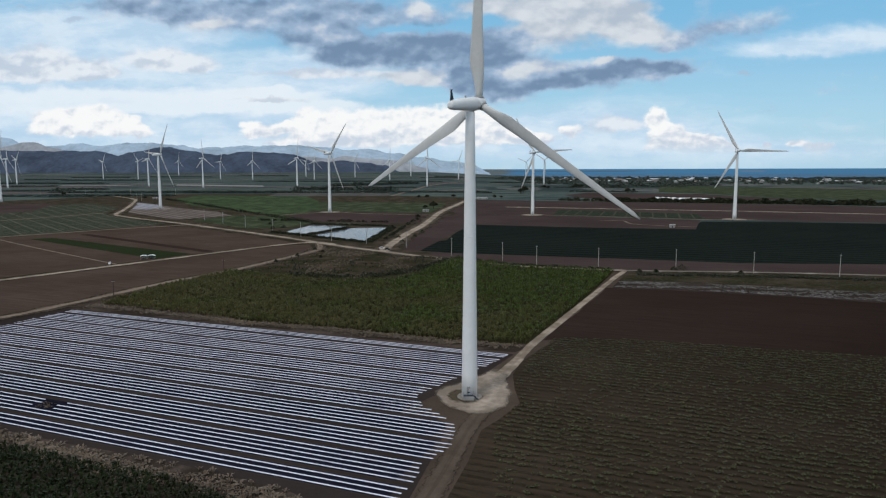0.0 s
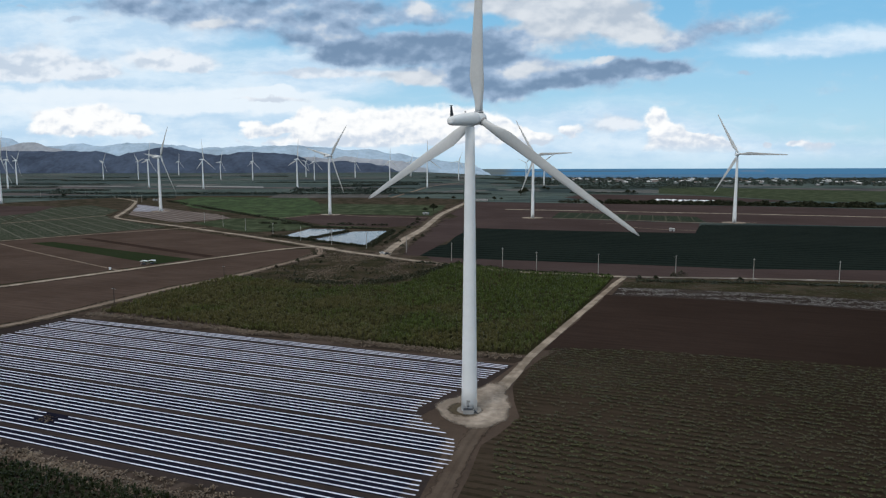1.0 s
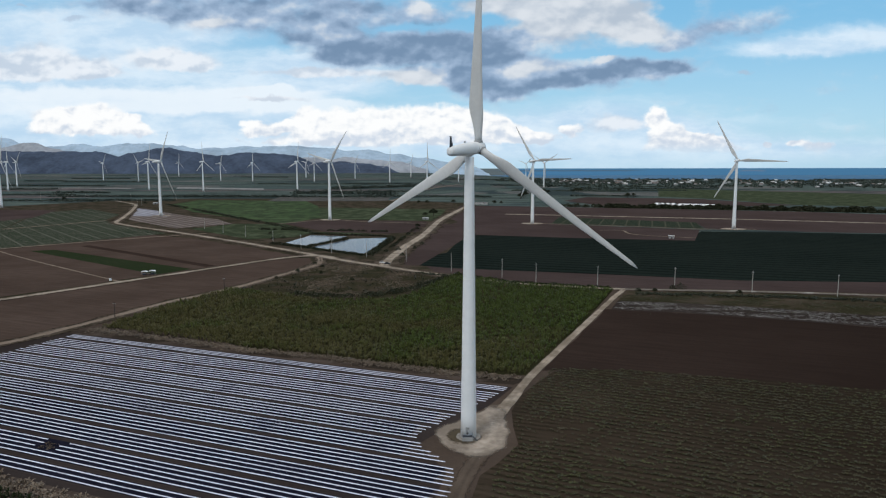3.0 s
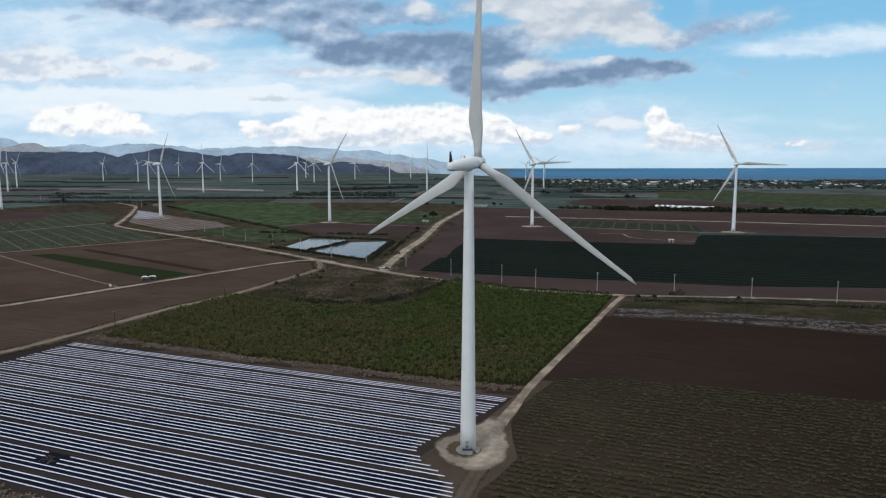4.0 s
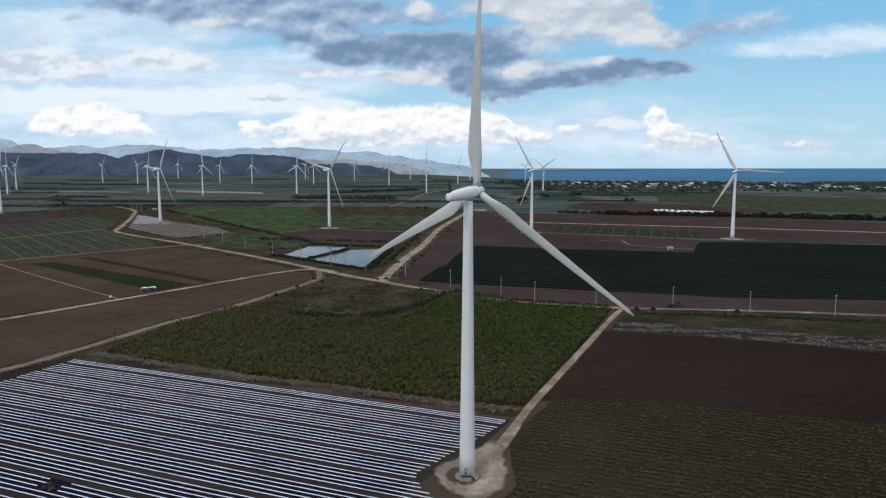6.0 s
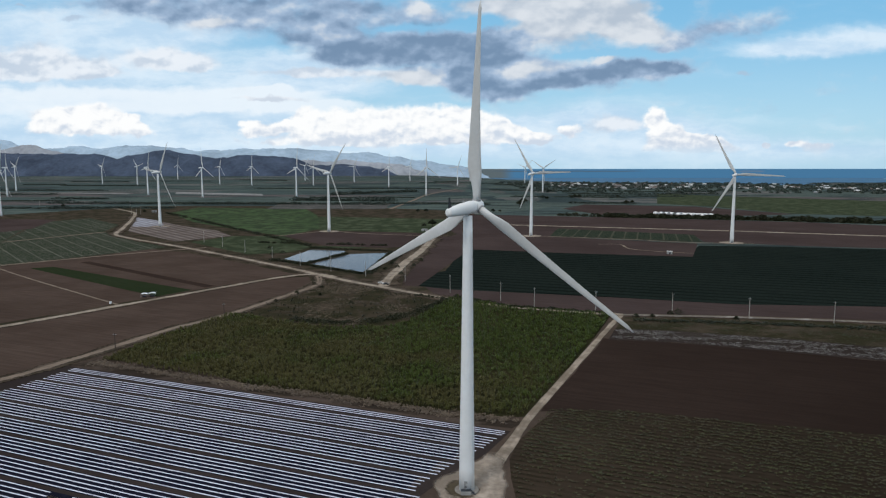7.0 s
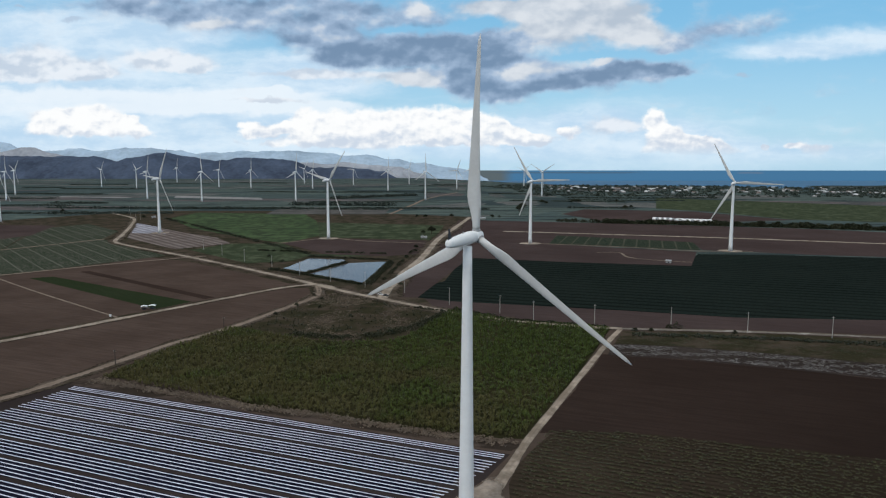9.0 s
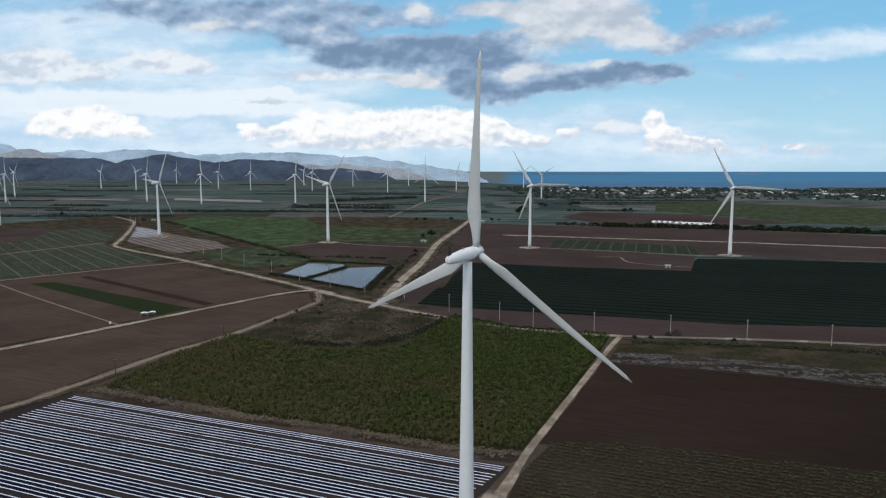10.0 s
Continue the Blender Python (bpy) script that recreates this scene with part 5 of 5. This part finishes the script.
# ---------------------------------------------------------------- hills
def ridge(name, y0, y1, crest, mat, label, rough=10.0, seed=0.0):
    """A range of hills between y0 and y1; crest: x and height of its summits and saddles."""
    xs, ys = spaced(crest[0][0], crest[-1][0], 220), spaced(y0, y1, 18)

    def top(x):
        for (xa, za), (xb, zb) in zip(crest, crest[1:]):
            if x <= xb:
                return za + (zb - za) * smooth(xa, xb, x)
        return crest[-1][1]

    def high(x, y):
        t = (y - y0) / (y1 - y0)
        rise = math.sin(math.pi * min(0.5, t * 0.62)) ** 0.9
        n = noise.fractal((x * 0.008, y * 0.008, seed), 0.7, 2.1, 7)
        fold = abs(noise.noise((x * 0.012, y * 0.004, seed)))
        return top(x) * rise * (1 - 0.75 * fold * (1 - rise ** 2)) + rough * n * rise
    return tagged(grid(name, xs, ys, high, mat), label, "hills", kind="structure")


ridge("backdrop_hills", 4560, 4960, [(-4600, 190), (-3160, 268), (-3020, 222), (-2740, 208), (-2600, 228), (-2500, 206), (-2180, 232), (-1980, 219), (-1820, 196), (-1620, 200), (-1100, 212), (-780, 190), (-680, 172), (-540, 184), (-340, 150), (-120, 122), (40, 96), (150, 80), (240, 50), (330, 10)], M["hill_far"], "far mountains painted pale blue with haze", 13, 3.3)
ridge("backdrop_hills", 4470, 4640, [(-3500, 180), (-3200, 205), (-3050, 190), (-2790, 228), (-2640, 190), (-2450, 150), (-2300, 60)], M["hill_sun_haze"], "bare hill with sun and haze painted in", 7, 5.3)
ridge("backdrop_hills", 4460, 4640, [(-1300, 60), (-1100, 116), (-900, 128), (-760, 116), (-640, 128), (-480, 112), (-300, 98), (-100, 50)], M["hill_sun_haze"], "bare foothills with sun and haze painted in", 8, 7.1)
ridge("backdrop_hills", 4150, 4560, [(-4200, 120), (-2850, 166), (-2480, 160), (-2300, 165), (-2130, 134), (-2050, 158), (-1860, 189), (-1720, 172), (-1500, 139), (-1250, 157), (-1100, 150), (-990, 136), (-860, 90), (-740, 92), (-630, 98), (-530, 86), (-400, 66), (-280, 25)], M["hill_near"], "wooded hills tinted dark blue-grey by haze", 11, 1.3)

# ---------------------------------------------------------------- town by the sea
rng = random.Random(5)


def house(x, y, w, d, h, turn, roof):
    root = tagged(new("house"), "small low house with a %s roof in the coastal town" % ("white" if roof == "roof_white" else "rusty"), "house", "town houses")
    bm = bmesh.new()
    bmesh.ops.create_cube(bm, size=1, matrix=Matrix.Translation((0, 0, h / 2)) @ Matrix.Diagonal((w, d, h, 1)))
    part("wall", bm, M["wall_pale"], root)
    bm = bmesh.new()
    a = [bm.verts.new((s * (w / 2 + 0.4), q * (d / 2 + 0.4), h)) for s, q in ((-1, -1), (1, -1), (1, 1), (-1, 1))]
    r0, r1 = bm.verts.new((-w / 2 - 0.4, 0, h + d * 0.22)), bm.verts.new((w / 2 + 0.4, 0, h + d * 0.22))
    for f in ((a[0], a[1], r1, r0), (a[2], a[3], r0, r1), (a[1], a[2], r1), (a[3], a[0], r0), (a[3], a[2], a[1], a[0])):
        bm.faces.new(f)
    part("roof", bm, M[roof], root)
    root.matrix_basis = Matrix.Translation((x, y, lie(x, y))) @ Matrix.Rotation(turn, 4, "Z")
    return root


models = [house(600 + 30 * i, 2700, 9 + 2.4 * i, 7 + i, 3.2 + 0.4 * i, 0.2 * i, "roof_white" if i % 3 else "roof_red") for i in range(5)]
for _ in range(230):
    x = rng.uniform(480, 2100)
    y = rng.gauss(2850, 280) - 0.35 * max(0, x - 900) + (250 if x < 800 else 0)
    if noise.noise((x * 0.006, y * 0.004, 2)) < -0.12:
        continue
    copy_thing(rng.choice(models), Matrix.Translation((x, y, lie(x, y))) @ Matrix.Rotation(rng.uniform(0, 3.1), 4, "Z"))
blobs = []
for _ in range(1500):
    x = rng.uniform(300, 2500)
    y = rng.uniform(2250, 3600) - 0.25 * max(0, x - 1000)
    s = rng.uniform(5, 12)
    blobs.append((x, y, lie(x, y), s, s * 0.7, 26))
heap("town_trees", blobs, M["hazed_bush"], "scattered dark trees among the houses", "trees", 3.2, 8, "stuff")


# ---------------------------------------------------------------- huts, sheds and cars
def arch(width, length, high, rise, steps=12, thick=0.08):
    """A curved sheet roof along y."""
    bm = bmesh.new()
    rows = []
    for yy in (-length / 2, length / 2):
        for off in (0, thick):
            rows.append([bm.verts.new((-width / 2 + width * i / steps, yy, high + off + rise * math.sin(math.pi * i / steps))) for i in range(steps + 1)])
    a, b, c, d = rows
    for i in range(steps):
        for p, q in ((a, c), (d, b), (b, a), (c, d)):
            bm.faces.new((p[i], p[i + 1], q[i + 1], q[i]))
    bmesh.ops.recalc_face_normals(bm, faces=bm.faces[:])
    return bm


def canopy(x, y, turn, width, length):
    root = tagged(new("canopy"), "white sheet canopy on thin posts by the farm track", "canopy", "field canopies")
    part("roof", arch(width, length, 2.3, 0.45), M["sheet"], root, "curved white sheet roof")
    for sx in (-1, 1):
        for sy in (-1, 1):
            bm = bmesh.new()
            bmesh.ops.create_cone(bm, cap_ends=True, segments=8, radius1=0.05, radius2=0.05, depth=2.45, matrix=Matrix.Translation((sx * width * 0.47, sy * length * 0.47, 1.22)))
            part("post", bm, M["grey_metal"], root)
    part("crate_stack", boxed((width * 0.5, length * 0.5, 1.2), (0, 0, 0.6), 0.05), M["dark_metal"], root, "dark crates stacked under the roof")
    root.matrix_basis = Matrix.Translation((x, y, lie(x, y) + 0.1)) @ Matrix.Rotation(turn, 4, "Z")


canopy(-207.5, 464, 0.3, 4.2, 4.0)
canopy(-203.0, 466.5, 0.25, 4.6, 4.0)


def shed(x, y, turn, w, d, h, label):
    root = tagged(new("shed"), label, "shed", "farm sheds")
    part("wall", boxed((w, d, h), (0, 0, h / 2)), M["wall_pale"], root)
    part("roof", boxed((w + 0.8, d + 0.8, 0.18), (0, 0, h + 0.1), 0.04), M["roof_white"], root, "flat white metal roof")
    part("door", boxed((1.2, 0.08, 2.0), (0.4, -d / 2 - 0.03, 1.0)), M["dark_metal"], root)
    root.matrix_basis = Matrix.Translation((x, y, lie(x, y))) @ Matrix.Rotation(turn, 4, "Z")


shed(236, 694, -0.35, 5.5, 4.0, 2.8, "small white roofed shed on the brown field")
shed(-24, 932, -0.2, 8, 4, 2.8, "long white roofed shed beside the dirt road")
shed(-546, 1283, 0.4, 8, 6, 3.0, "small pale shed by the road bend")
shed(70, 1262, -0.2, 26, 6, 3.0, "long low pale shed at the field edge")


def car(x, y, turn, paint="car_paint", label="white pickup parked at the road junction"):
    root = tagged(new("car"), label, "car", "parked cars")
    bm = boxed((1.8, 4.6, 0.7), (0, 0, 0.75), 0.12)
    part("body", bm, M[paint], root)
    part("cabin", boxed((1.6, 1.9, 0.65), (0, 0.2, 1.4), 0.15), M["glass"], root, "dark glazed cabin")
    part("roof", boxed((1.45, 1.6, 0.08), (0, 0.2, 1.75), 0.03), M[paint], root)
    for sx in (-0.85, 0.85):
        for sy in (-1.45, 1.45):
            bm = bmesh.new()
            bmesh.ops.create_cone(bm, cap_ends=True, segments=16, radius1=0.36, radius2=0.36, depth=0.24, matrix=Matrix.Translation((sx, sy, 0.36)) @ Matrix.Rotation(math.pi / 2, 4, "Y"))
            part("wheel", bm, M["tyre"], root)
    root.matrix_basis = Matrix.Translation((x, y, lie(x, y) + 0.42)) @ Matrix.Rotation(turn, 4, "Z")


car(-47, 516, 0.9)
car(-42.5, 511, 1.2, "dark_metal", "dark car parked at the road junction")


def tank(x, y):
    root = tagged(new("water_tank"), "small white plastic water tank on the brown field", "water tank")
    bm = bmesh.new()
    bmesh.ops.create_cone(bm, cap_ends=True, segments=20, radius1=0.75, radius2=0.7, depth=1.5, matrix=Matrix.Translation((0, 0, 0.75)))
    part("body", bm, M["sheet"], root)
    bm = bmesh.new()
    bmesh.ops.create_cone(bm, cap_ends=True, segments=16, radius1=0.35, radius2=0.3, depth=0.2, matrix=Matrix.Translation((0, 0, 1.6)))
    part("lid", bm, M["dark_metal"], root, "dark round lid")
    root.matrix_basis = Matrix.Translation((x, y, lie(x, y) + 0.2))


tank(-220, 441)


def greenhouse(x, y, turn, width, length):
    root = tagged(new("greenhouse"), "low white plastic greenhouse tunnel behind the tree line", "greenhouse", "greenhouse tunnels")
    part("cover", arch(width, length, 1.6, 2.4), M["sheet"], root, "curved white plastic cover")
    for sy in (-1, 1):
        bm = bmesh.new()
        pts = [bm.verts.new((-width / 2 + width * i / 12, sy * (length / 2 - 0.3), 1.6 + 2.4 * math.sin(math.pi * i / 12))) for i in range(13)]
        pts += [bm.verts.new((s * width / 2, sy * (length / 2 - 0.3), 0)) for s in (1, -1)]
        f = bm.faces.new(pts)
        bmesh.ops.solidify(bm, geom=[f], thickness=0.06)
        part("end_wall", bm, M["sheet"], root)
    for sx in (-1, 1):
        part("side_wall", boxed((0.08, length, 1.65), (sx * width / 2, 0, 0.82)), M["sheet"], root)
    root.matrix_basis = Matrix.Translation((x, y, lie(x, y))) @ Matrix.Rotation(turn, 4, "Z")


for i in range(11):
    greenhouse(404 + 8.6 * i, 1262 - 4.4 * i + (8 if i < 4 else 0), 0.2, 8.2, 20 if i > 4 else 12)

# a torn place in the beds with a scrubby heap in it
heap("torn_bed_weeds", [(*along(GAP[0] + q, GAP[1] - w), 0.1, r, 0.35, n) for q, w, r, n in ((0, 1.2, 1.3, 30), (1.8, 2.6, 0.9, 24), (-2.0, 0.4, 0.8, 20), (-1.0, 3.0, 0.9, 20))], M["straw"], "dry weeds in a torn gap of the beds", "weeds", 0.3, 71, "stuff")
